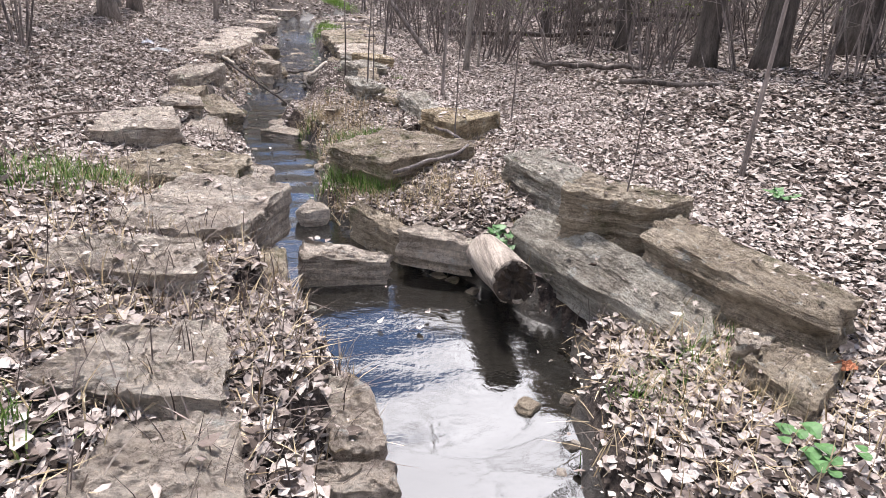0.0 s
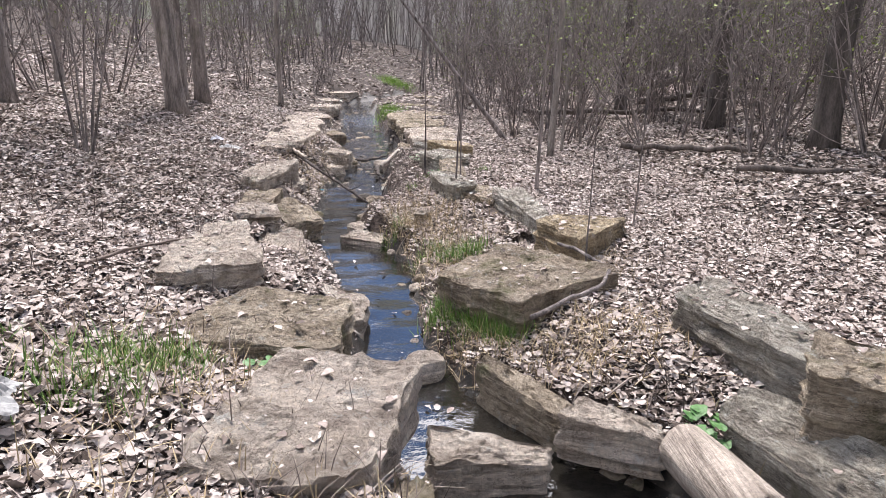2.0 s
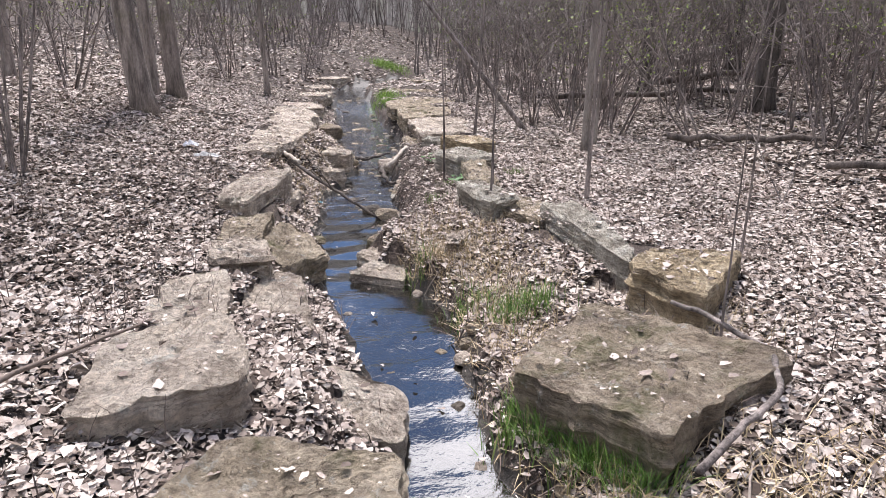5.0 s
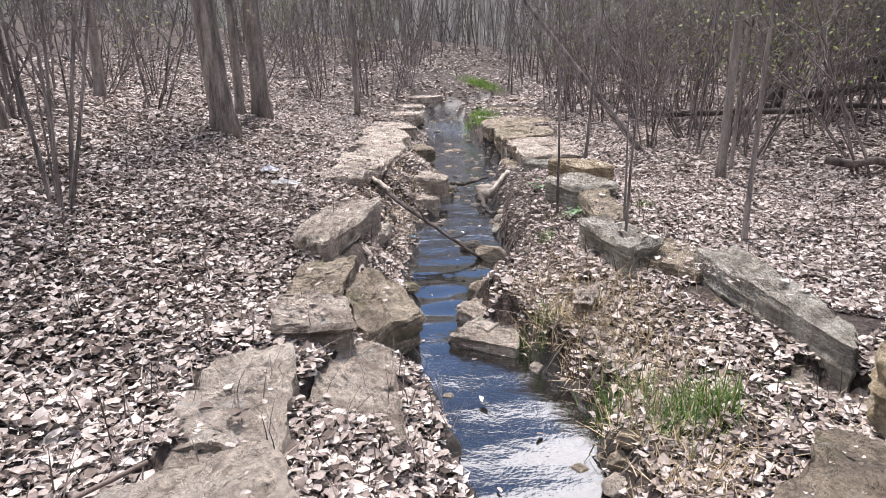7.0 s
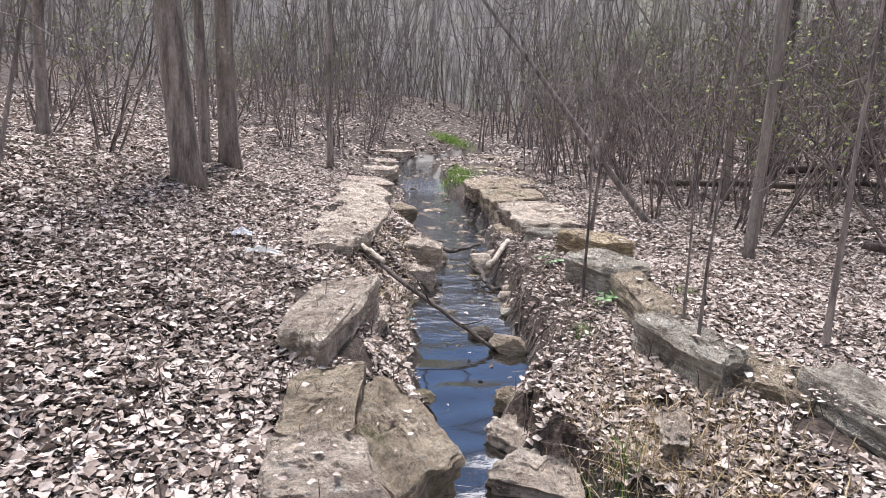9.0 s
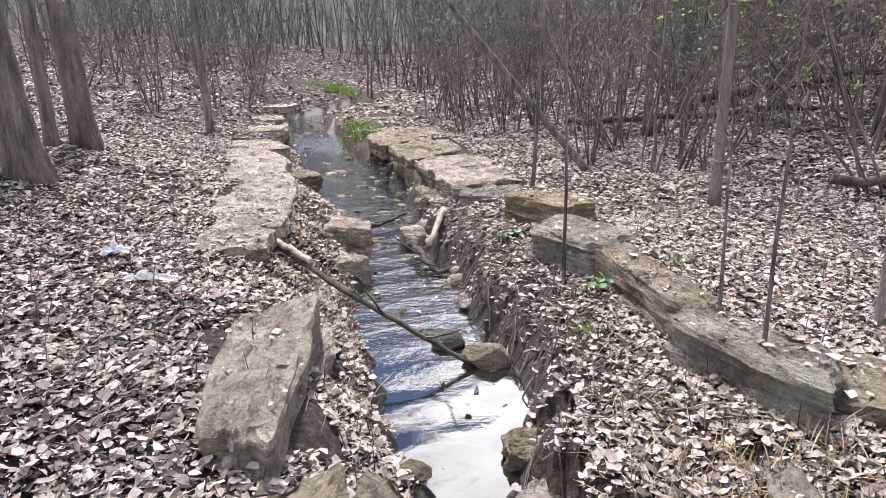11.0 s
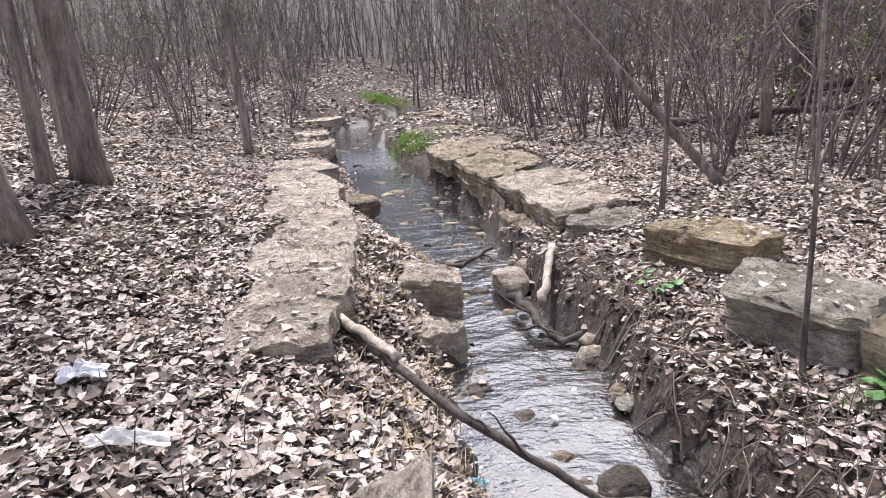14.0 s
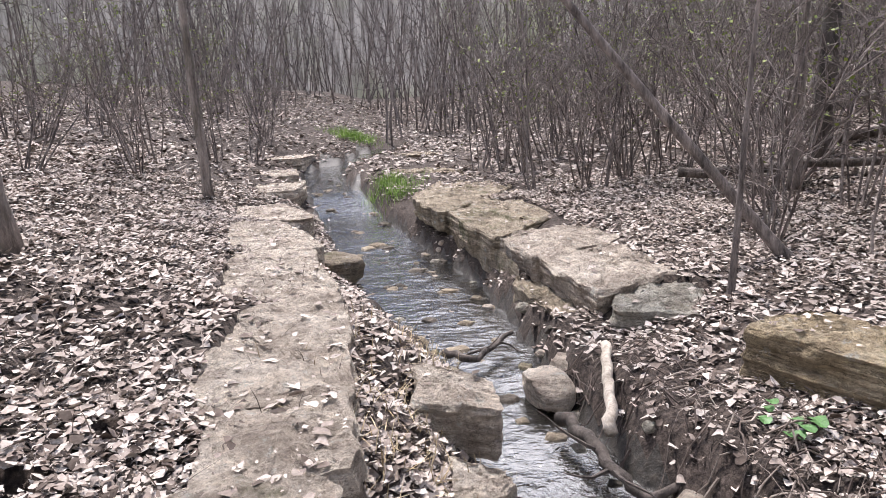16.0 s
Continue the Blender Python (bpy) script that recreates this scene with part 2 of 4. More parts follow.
def tri_object(name, verts, tris, mat, smooth=False):
    """One mesh out of arrays, for what nobody could count."""
    me = bpy.data.meshes.new(name)
    me.vertices.add(len(verts))
    me.vertices.foreach_set("co", np.asarray(verts, np.float32).ravel())
    me.loops.add(3 * len(tris))
    me.loops.foreach_set("vertex_index", np.asarray(tris, np.int32).ravel())
    me.polygons.add(len(tris))
    me.polygons.foreach_set("loop_start", np.arange(0, 3 * len(tris), 3, dtype=np.int32))
    me.materials.append(mat)
    if smooth:
        me.polygons.foreach_set("use_smooth", [True] * len(tris))
    me.update(calc_edges=True)
    return new(name, me)


def tube(V, F, pts, radii, sides=6, rough=0.0, cap=True):
    """Adds a bent, tapering, round stick to the lists V and F."""
    start = len(V)
    pts = [Vector(p) for p in pts]
    for i, (p, r) in enumerate(zip(pts, radii)):
        d = (pts[min(i + 1, len(pts) - 1)] - pts[max(i - 1, 0)]).normalized()
        a = d.orthogonal().normalized() if i == 0 else (a - d * a.dot(d)).normalized()
        b = d.cross(a)
        for k in range(sides):
            w = 2 * math.pi * k / sides
            rr = r * (1 + rough * random.uniform(-1, 1))
            V.append(p + (a * math.cos(w) + b * math.sin(w)) * rr)
    for i in range(len(pts) - 1):
        for k in range(sides):
            j, q = start + i * sides, (k + 1) % sides
            F.append((j + k, j + q, j + sides + q, j + sides + k))
    if cap:
        F.append(tuple(range(start + sides - 1, start - 1, -1)))
        F.append(tuple(range(len(V) - sides, len(V))))


def wander(p, d, length, steps, bend, lift=0.0):
    """The points of a crooked line from p."""
    p, d = Vector(p), Vector(d).normalized()
    out = [p.copy()]
    for _ in range(steps):
        d = (d + Vector((random.uniform(-bend, bend), random.uniform(-bend, bend), random.uniform(-bend, bend) + lift))).normalized()
        p = p + d * (length / steps)
        out.append(p.copy())
    return out


# ---- the lie of the land ----
STREAM_Y = [-30, 5, 6.1, 6.8, 7.5, 8.2, 9.4, 10.1, 10.9, 11.4, 12.0, 12.6, 13.5, 14.2, 15.0, 15.6, 16.4, 17.2, 17.8, 18.6, 19.1, 20.4, 22, 23.8, 25, 27, 30, 32, 34, 36, 40, 44, 90]
STREAM_LEFT = [3.2, 2.88, 2.78, 2.62, 2.28, 2.08, 1.62, 1.55, 1.38, 1.18, 1.06, 0.76, 0.66, 0.5, 0.39, 0.36, 0.2, 0.3, 0.31, 0.43, 0.38, 0.04, -0.4, -0.6, -0.8, -1.05, -1.5, -1.8, -1.7, -0.8, 0.1, 1.2, 1.2]
STREAM_RIGHT = [4.45, 3.5, 3.53, 3.66, 3.78, 3.3, 2.2, 1.96, 1.87, 1.83, 1.8, 1.62, 1.0, 1.02, 1.3, 1.18, 1.1, 1.15, 1.0, 0.93, 0.96, 0.95, 0.9, 0.55, 0.34, 0.0, -0.6, -0.9, -0.3, 0.6, 1.3, 1.25, 1.25]


def water_level(y):
    return np.interp(y, [-30, 6, 10, 14, 24, 27, 29, 42, 60, 90], [-0.44, -0.445, -0.45, -0.46, -0.44, -0.38, -0.12, 0.2, 0.3, 0.3])


def ease(t):
    t = np.clip(t, 0, 1)
    return t * t * (3 - 2 * t)


def lumps(x, y):
    return (np.sin(x * 1.7 + y * 0.6) * np.sin(y * 1.3 - x * 0.4) + 0.6 * np.sin(x * 3.9 - y * 2.1 + 1.0) * np.sin(y * 3.3 + x * 1.1)) * 0.035


STONE_TOPS = []


def under_stone(x, y, inset=0.45):
    """Height of the slab top over (x, y), or -9."""
    top = np.full(np.shape(x), -9.0)
    for sx, sy, sz, L, W, yaw in STONE_TOPS:
        if np.ndim(x) == 0 and abs(x - sx) + abs(y - sy) > L + W:
            continue
        c, s = math.cos(radians(yaw)), math.sin(radians(yaw))
        u, v = (x - sx) * c + (y - sy) * s, -(x - sx) * s + (y - sy) * c
        top = np.where((np.abs(u) < L * inset) & (np.abs(v) < W * inset), np.maximum(top, sz), top)
    return top


def land(x, y):
    """Height of the soil at (x, y)."""
    x, y = np.asarray(x, float), np.asarray(y, float)
    wl_ = water_level(y)
    a, b = np.interp(y, STREAM_Y, STREAM_LEFT), np.interp(y, STREAM_Y, STREAM_RIGHT)
    wob = 0.03 * np.sin(y * 5.1) + 0.03 * np.sin(y * 11.3 + 2)
    dl, dr = a + wob - x, x - b + 0.8 * wob
    left = np.interp(y, [3, 6, 7.5, 8.8, 9.8, 11, 12, 13, 14.2, 16.4, 18.3, 20, 24.7, 27, 30, 42, 48, 60, 90], [0.05, 0.14, 0.14, 0.03, 0.06, -0.10, -0.05, 0.0, 0.1, 0.11, 0.1, 0.08, 0.05, 0.15, 0.28, 0.55, 0.9, 2.3, 3.0])
    left = left + 0.24 * np.clip(dl - 0.7, 0, 3.0) + 0.07 * np.clip(dl - 3.7, 0, 30)
    right = np.interp(y, [3, 7, 9, 11, 13, 16, 20, 26, 30, 42, 48, 60, 90], [-0.08, -0.03, -0.02, -0.03, -0.03, 0.0, 0.08, 0.2, 0.27, 0.55, 0.9, 2.3, 3.0])
    right = right + 0.01 * np.clip(dr - 1.5, 0, 4) + 0.15 * np.clip(dr - 4.5, 0, 40)
    bed = wl_ - 0.10
    zl = bed + 0.24 * ease((dl + 0.06) / 0.24) + (left - wl_ - 0.14) * ease((dl - 0.15) / np.interp(y, [8, 11, 14, 16], [0.3, 0.5, 0.5, 0.6]))
    low = np.interp(y, [6, 8, 9.5, 12, 14, 18, 22], [0.3, 0.28, 0.2, 0.25, 0.28, 0.36, 0.3])
    zr = bed + (low + 0.1) * ease((dr + 0.05) / 0.3) + (right - wl_ - low) * ease((dr - 0.2) / np.interp(y, [8, 9.5], [0.4, 1.1]))
    z = np.where(x < 0.5 * (a + b), zl, zr)
    end = ease((y - 39) / 5)
    z = z * (1 - end) + np.where(x < 0.5 * (a + b), left, right) * end
    dry = np.clip(np.maximum(dl, dr) / 0.4, 0, 1)
    torn = ease((y - 13.2) / 1.5) * ease((19.5 - y) / 1.5) * ease((dr + 0.05) / 0.15) * ease((0.75 - dr) / 0.3)
    z = z + torn * (0.026 * np.sin(x * 15 + 2 * np.sin(y * 6)) * np.sin(y * 11 + 1.5 * np.sin(x * 7)) + 0.03 * np.sin(x * 31 + y * 19) * np.sin(y * 27 - x * 12))
    z = z + lumps(x, y) * dry
    top = under_stone(x, y, 0.40)
    return np.minimum(z, np.where(top > -8, top - 0.06, 9))


# ---- stones ----
STONE_LABELS = {
    "pale_limestone": "pale flat limestone slab bedded in fallen leaves",
    "layered_limestone": "tan layered limestone slab with cracked edges",
    "brown_limestone": "big brown limestone block with a flat top",
    "ochre_limestone": "rust-yellow banded limestone block beside grey slab",
    "grey_slate_stone": "grey-blue stone slab with pale lichen along bank",
    "wet_dark_stone": "dark wet rock at the edge of the stream",
}


def slab(mat, x, y, z, length, width, thick, yaw=0, skew=0.0, taper=(0, 0), tilt=(0, 0), label="", rough=1.0):
    """A quarried slab, its top centred at (x, y, z), with chipped, layered sides."""
    seed = Vector((x * 3.1, y * 2.3, z * 5.7))
    length, width = length * 1.09, width * 1.09
    n = 96
    size = min(length, width)
    chip = random.Random(int(x * 977 + y * 7919))
    cuts = [(chip.uniform(0.0, 0.26) * rough, chip.uniform(0.7, 1.3)) for _ in range(4)]
    ring = []
    for k in range(n):
        w = 2 * math.pi * (k + 0.5) / n
        c, s = math.cos(w), math.sin(w)
        m_ = (abs(c) ** 24 + abs(s) ** 24) ** (-1 / 24)
        u, v = c * m_, s * m_
        cut = cuts[(c < 0) + 2 * (s < 0)]
        m_ = abs(u) * cut[1] + abs(v) * (2 - cut[1])
        if m_ > 2 - cut[0]:
            u, v = u * (2 - cut[0]) / m_, v * (2 - cut[0]) / m_
        j = 1 + rough * (0.10 * noise.noise(seed + Vector((c * 1.4, s * 1.4, 0))) + 0.06 * noise.noise(seed * 2 + Vector((c * 5, s * 5, 3))) + 0.025 * noise.noise(seed * 2 + Vector((c * 14, s * 14, 3))))
        ring.append((u * j, v * j))
    levels = max(5, int(thick / 0.035))
    V, F = [], []

    def place(u, v, dz, grow, side):
        px = u * length / 2 + v * skew + u * v * taper[0]
        py = v * width / 2 + u * v * taper[1]
        h = math.hypot(px, py) or 1
        px, py = px + grow * px / h, py + grow * py / h
        return (px, py, tilt[0] * u * (1 if not side else 0.6) + tilt[1] * v * (1 if not side else 0.6) + dz)

    for i in range(levels + 1):
        f = i / levels
        step = 0.05 * round(1.6 * noise.noise(seed + Vector((0, 0, i * 0.9)))) / 1.6 * rough if 0 < i < levels else 0
        for k, (u, v) in enumerate(ring):
            g = step * (0.4 + abs(noise.noise(seed + Vector((u * 1.5, v * 1.5, 5))))) + 0.035 * noise.noise(seed + Vector((u * 2.5, v * 2.5, i * 0.8))) * rough - 0.006 * (f == 1) - 0.03 * (1 - f) * size
            V.append(place(u, v, -thick * (1 - f) - 0.004 * (f == 1), g, f < 0.9))
    for s in (0.97, 0.93, 0.88, 0.83, 0.77, 0.71, 0.64, 0.57, 0.49, 0.41, 0.33, 0.25, 0.17, 0.09):
        for u, v in ring:
            px_, py_ = u * s * length, v * s * width
            e = 0.034 * noise.noise(seed + Vector((px_ * 2.2, py_ * 2.2, 9))) + 0.022 * noise.noise(seed + Vector((px_ * 7, py_ * 7, 4))) + 0.012 * noise.noise(seed + Vector((px_ * 17, py_ * 17, 2)))
            flake = 0.012 * math.floor(2.6 * noise.noise(seed + Vector((px_ * 2.6, py_ * 2.6, 1))) + 0.9 * noise.noise(seed + Vector((px_ * 9, py_ * 9, 8)))) * min(1, 6 * (1 - s))
            V.append(place(u * s, v * s, (e + flake) * rough, 0, False))
    rows_ = levels + 15
    for i in range(rows_ - 1):
        for k in range(n):
            p, r = i * n, (k + 1) % n
            F.append((p + k, p + r, p + n + r, p + n + k))
    F.append(tuple(range((rows_ - 1) * n, rows_ * n)))
    F.append(tuple(range(n - 1, -1, -1)))
    ob = mesh_object("stone_slab", V, F, mat)
    ob.matrix_world = pose(x, y, z, 0, 0, yaw)
    tagged(ob, label or STONE_LABELS[mat.name], "stone", "stones lining the stream")
    STONE_TOPS.append((x, y, z, length, width, yaw))
    return ob


def boulder(mat, x, y, z, rx, ry, rz, yaw=0, label="rounded stone lying at the edge of the stream", group="rocks in the stream"):
    """A rounded stone resting on z."""
    bm = bmesh.new()
    bmesh.ops.create_icosphere(bm, subdivisions=4, radius=1)
    seed = Vector((x, y, z)) * 2.7
    cut = random.Random(int(x * 811 + y * 6151))
    planes = [(Vector((cut.gauss(0, 1), cut.gauss(0, 1), cut.gauss(0, 0.8))).normalized(), cut.uniform(0.72, 0.95)) for _ in range(15)]
    planes.append((Vector((cut.uniform(-0.2, 0.2), cut.uniform(-0.2, 0.2), 1)).normalized(), 0.7))
    for v in bm.verts:
        p = v.co.copy()
        reach = min([1.05] + [d / p.dot(q_) for q_, d in planes if p.dot(q_) > 0.3])
        v.co = p * reach * (1 + 0.07 * noise.noise(seed + p * 2.3) + 0.035 * noise.noise(seed + p * 7))
        v.co = Vector((v.co.x * rx, v.co.y * ry, v.co.z * rz))
    me = bpy.data.meshes.new("boulder")
    bm.to_mesh(me)
    bm.free()
    me.materials.append(mat)
    ob = new("boulder", me)
    ob.matrix_world = pose(x, y, z + 0.7 * rz, 0, 0, yaw)
    return tagged(ob, label, "stone", group)


slab(flat, 2.12, 5.44, 0.22, 0.37, 0.37, 0.3, yaw=11, skew=0.02, taper=(-0.04, 0.04), tilt=(-0.02, 0.01))
slab(flat, 1.91, 5.89, 0.28, 0.47, 0.37, 0.28, yaw=12, skew=0.04, taper=(-0.06, 0.08), tilt=(-0.02, 0.01))
slab(flat, 1.56, 6.69, 0.33, 0.58, 0.38, 0.27, yaw=7, skew=0.01, taper=(-0.03, 0.02), tilt=(-0.02, 0.0))
slab(flat, 1.63, 7.71, 0.26, 0.65, 0.91, 0.34, yaw=2, skew=0.10, taper=(-0.00, 0.00), tilt=(-0.02, 0.0))
slab(strata, 1.16, 8.92, 0.18, 0.77, 0.73, 0.3, yaw=-2, skew=0.05, taper=(-0.07, -0.02), tilt=(-0.03, 0.01))
slab(flat, 1.33, 10.38, -0.25, 0.46, 0.49, 0.22, yaw=-25, skew=-0.18, taper=(0.09, -0.05), tilt=(-0.02, 0.01))
slab(flat, 0.51, 9.83, 0.30, 0.64, 0.65, 0.37, yaw=40, skew=0.14, taper=(-0.03, 0.03), tilt=(-0.01, 0.01))
slab(flat, 0.17, 11.04, 0.12, 0.44, 0.83, 0.25, yaw=23, skew=0.08, taper=(-0.02, 0.09), tilt=(-0.01, 0.01))
slab(flat, 0.31, 10.45, 0.08, 0.52, 0.35, 0.22, yaw=0, skew=0.01, taper=(-0.06, -0.01), tilt=(-0.01, 0.01))
slab(flat, 0.19, 12.09, 0.14, 0.40, 0.46, 0.24, yaw=19, skew=0.00, taper=(-0.02, 0.01), tilt=(-0.01, 0.01))
slab(strata, 0.06, 12.77, 0.12, 0.38, 0.67, 0.24, yaw=34, skew=0.19, taper=(0.02, 0.03), tilt=(-0.01, 0.01))
slab(strata, 0.42, 12.84, -0.03, 0.85, 0.46, 0.26, yaw=-62, skew=-0.22, taper=(0.02, 0.04), tilt=(-0.04, -0.04))
slab(dark, 0.61, 12.91, -0.25, 0.11, 0.46, 0.27, yaw=-2, skew=-0.01, taper=(-0.00, -0.02), tilt=(-0.00, 0.00))
slab(flat, -0.23, 14.15, 0.23, 0.40, 1.24, 0.43, yaw=24, skew=0.31, taper=(0.08, 0.09), tilt=(-0.01, 0.00))
slab(flat, 0.02, 14.92, -0.07, 0.20, 0.27, 0.32, yaw=59, skew=0.26, taper=(-0.08, -0.04), tilt=(-0.00, 0.00))
slab(flat, -0.73, 16.39, 0.28, 0.55, 0.67, 0.27, yaw=1, skew=0.00, taper=(-0.01, -0.02), tilt=(-0.01, 0.00))
slab(flat, -0.70, 17.12, 0.27, 0.58, 0.79, 0.27, yaw=13, skew=0.05, taper=(-0.00, -0.03), tilt=(-0.01, 0.00))
slab(flat, -0.84, 18.32, 0.26, 0.76, 1.59, 0.29, yaw=0, skew=-0.06, taper=(0.04, -0.05), tilt=(-0.02, 0.00))
slab(flat, -1.12, 20.21, 0.23, 0.87, 1.95, 0.27, yaw=6, skew=-0.11, taper=(0.03, -0.05), tilt=(-0.02, 0.01))
slab(flat, -1.48, 22.37, 0.21, 0.87, 1.95, 0.32, yaw=11, skew=-0.17, taper=(0.03, -0.05), tilt=(-0.01, 0.01))
slab(flat, -1.75, 24.66, 0.16, 0.97, 1.86, 0.32, yaw=9, skew=-0.16, taper=(-0.04, -0.05), tilt=(-0.01, -0.00))
slab(flat, -1.9, 27.48, 0.24, 0.9, 1.55, 0.38, yaw=16, skew=0.26, taper=(-0.02, -0.01), tilt=(-0.01, -0.01))
slab(flat, -2.2, 30.01, 0.3, 0.9, 1.7, 0.38, yaw=21, skew=0.26, taper=(-0.02, -0.01), tilt=(-0.01, -0.01))
slab(flat, -2.3, 34.15, 0.4, 1.0, 2.1, 0.38, yaw=6, skew=0.28, taper=(-0.02, -0.01), tilt=(0.00, -0.02))
slab(strata, 1.1, 29.2, 0.26, 1.24, 1.0, 0.38, yaw=-72, skew=0.17, taper=(-0.02, -0.01), tilt=(-0.00, -0.01))
slab(strata, 1.3, 33.5, 0.36, 1.5, 0.9, 0.38, yaw=-77, skew=0.18, taper=(-0.02, -0.01), tilt=(0.01, -0.00))
slab(flat, 0.15, 18.09, -0.01, 0.49, 0.43, 0.30, yaw=-32, skew=-0.13, taper=(0.02, -0.04), tilt=(-0.01, 0.00))
slab(flat, 0.17, 17.39, -0.20, 0.26, 0.33, 0.26, yaw=4, skew=0.02, taper=(-0.03, -0.09), tilt=(-0.01, 0.00))
slab(strata, 2.64, 8.91, -0.20, 0.64, 0.17, 0.27, yaw=-50, skew=-0.04, taper=(0.00, 0.01), tilt=(-0.02, -0.00))
slab(flat, 3.07, 8.39, -0.13, 0.46, 0.20, 0.24, yaw=-22, skew=0.01, taper=(-0.03, -0.03), tilt=(-0.02, -0.00))
slab(flat, 2.40, 8.27, -0.25, 0.58, 0.26, 0.27, yaw=-2, skew=-0.00, taper=(0.01, -0.06), tilt=(-0.02, 0.00))
slab(brown, 2.72, 10.20, 0.12, 0.99, 0.93, 0.3, yaw=-48, skew=-0.03, taper=(0.07, 0.01), tilt=(0.02, 0.03))
slab(ochre, 3.36, 11.40, 0.24, 0.53, 0.81, 0.45, yaw=-27, skew=0.04, taper=(0.02, 0.15), tilt=(-0.02, -0.01))
slab(grey, 3.07, 12.78, 0.14, 0.40, 1.24, 0.27, yaw=47, skew=0.52, taper=(0.04, -0.03), tilt=(-0.01, 0.02))
slab(strata, 2.63, 13.80, 0.07, 0.55, 0.70, 0.32, yaw=-36, skew=-0.13, taper=(0.02, -0.01), tilt=(-0.02, -0.00))
slab(flat, 3.02, 11.80, -0.12, 0.47, 0.36, 0.22, yaw=-35, skew=-0.17, taper=(-0.00, -0.00), tilt=(-0.01, 0.01))
slab(ochre, 2.25, 17.68, 0.25, 0.78, 0.56, 0.54, yaw=-65, skew=0.00, taper=(-0.03, -0.02), tilt=(-0.01, -0.01))
slab(grey, 2.12, 16.39, 0.22, 0.73, 0.66, 0.45, yaw=-63, skew=-0.15, taper=(0.04, -0.01), tilt=(-0.01, -0.01))
slab(strata, 2.24, 15.22, 0.19, 1.23, 0.31, 0.43, yaw=-87, skew=-0.07, taper=(0.01, 0.00), tilt=(-0.01, -0.01))
slab(grey, 2.22, 13.98, 0.22, 0.83, 0.38, 0.38, yaw=-69, skew=-0.08, taper=(-0.07, 0.04), tilt=(-0.01, -0.01))
slab(flat, 1.87, 20.33, 0.1, 1.27, 0.95, 0.26, yaw=-83, skew=-0.24, taper=(-0.03, 0.04), tilt=(-0.01, -0.01))
slab(grey, 2.00, 19.42, 0.04, 0.67, 0.91, 0.2, yaw=-43, skew=-0.16, taper=(0.02, -0.10), tilt=(-0.01, 0.0))
slab(flat, 1.77, 21.47, 0.13, 1.00, 1.15, 0.26, yaw=-82, skew=-0.23, taper=(-0.08, 0.01), tilt=(-0.01, -0.01))
slab(strata, 1.54, 23.37, 0.17, 2.27, 1.22, 0.28, yaw=-88, skew=-0.82, taper=(0.13, -0.12), tilt=(-0.01, -0.01))
slab(strata, 1.36, 25.91, 0.2, 2.04, 2.21, 0.28, yaw=-76, skew=-1.57, taper=(0.21, 0.06), tilt=(-0.01, -0.01))
slab(strata, 1.29, 20.19, -0.13, 1.31, 0.36, 0.32, yaw=-80, skew=-0.22, taper=(-0.01, 0.04), tilt=(-0.01, -0.00))
slab(strata, 0.98, 22.76, 0.02, 2.65, 0.13, 0.32, yaw=-85, skew=0.45, taper=(0.11, -0.06), tilt=(-0.01, -0.00))
slab(grey, 3.99, 7.56, 0.03, 1.53, 0.29, 0.26, yaw=-65, skew=-0.04, taper=(0.00, 0.03), tilt=(-0.01, 0.07))
slab(grey, 4.00, 9.02, 0.24, 1.05, 0.49, 0.34, yaw=-74, skew=-0.15, taper=(0.04, -0.05), tilt=(-0.01, -0.01))
slab(strata, 4.24, 8.09, 0.33, 0.63, 0.53, 0.43, yaw=-29, skew=0.05, taper=(0.02, -0.04), tilt=(-0.02, -0.01))
slab(strata, 4.63, 7.15, 0.22, 1.12, 0.50, 0.38, yaw=-64, skew=-0.09, taper=(0.01, -0.01), tilt=(-0.03, -0.01))
slab(strata, 4.49, 6.30, 0.07, 0.28, 0.47, 0.27, yaw=-48, skew=-0.02, taper=(-0.02, 0.09), tilt=(-0.01, -0.01))
slab(flat, 4.44, 6.57, 0.06, 0.17, 0.16, 0.16, yaw=2, skew=0.06, taper=(-0.00, -0.00), tilt=(-0.01, -0.00))
slab(flat, 1.10, 13.62, -0.39, 0.29, 0.31, 0.14, yaw=-42, skew=-0.02, taper=(-0.03, 0.02), tilt=(-0.01, 0.0))
slab(flat, 1.17, 13.15, -0.44, 0.44, 0.36, 0.17, yaw=15, skew=0.04, taper=(-0.01, 0.03), tilt=(-0.01, 0.00))
slab(brown, 1.21, 14.13, -0.38, 0.41, 0.29, 0.14, yaw=5, skew=0.02, taper=(-0.00, 0.02), tilt=(-0.01, 0.0))
slab(flat, 1.22, 13.14, -0.38, 0.42, 0.43, 0.16, yaw=-10, skew=0.03, taper=(-0.08, 0.03), tilt=(-0.01, 0.0))
slab(flat, 2.09, 6.75, 0.00, 0.21, 0.35, 0.35, yaw=4, skew=-0.02, taper=(0.01, -0.00), tilt=(0.00, 0.00))
slab(strata, 2.10, 7.19, 0.05, 0.14, 0.67, 0.40, yaw=12, skew=0.02, taper=(0.00, -0.01), tilt=(0.00, 0.00))
slab(flat, 2.59, 6.15, -0.10, 0.23, 0.40, 0.30, yaw=-18, skew=-0.12, taper=(0.02, -0.03), tilt=(0.00, 0.00))
slab(flat, 2.62, 5.75, -0.10, 0.28, 0.15, 0.30, yaw=4, skew=0.01, taper=(-0.01, 0.01), tilt=(0.00, 0.00))
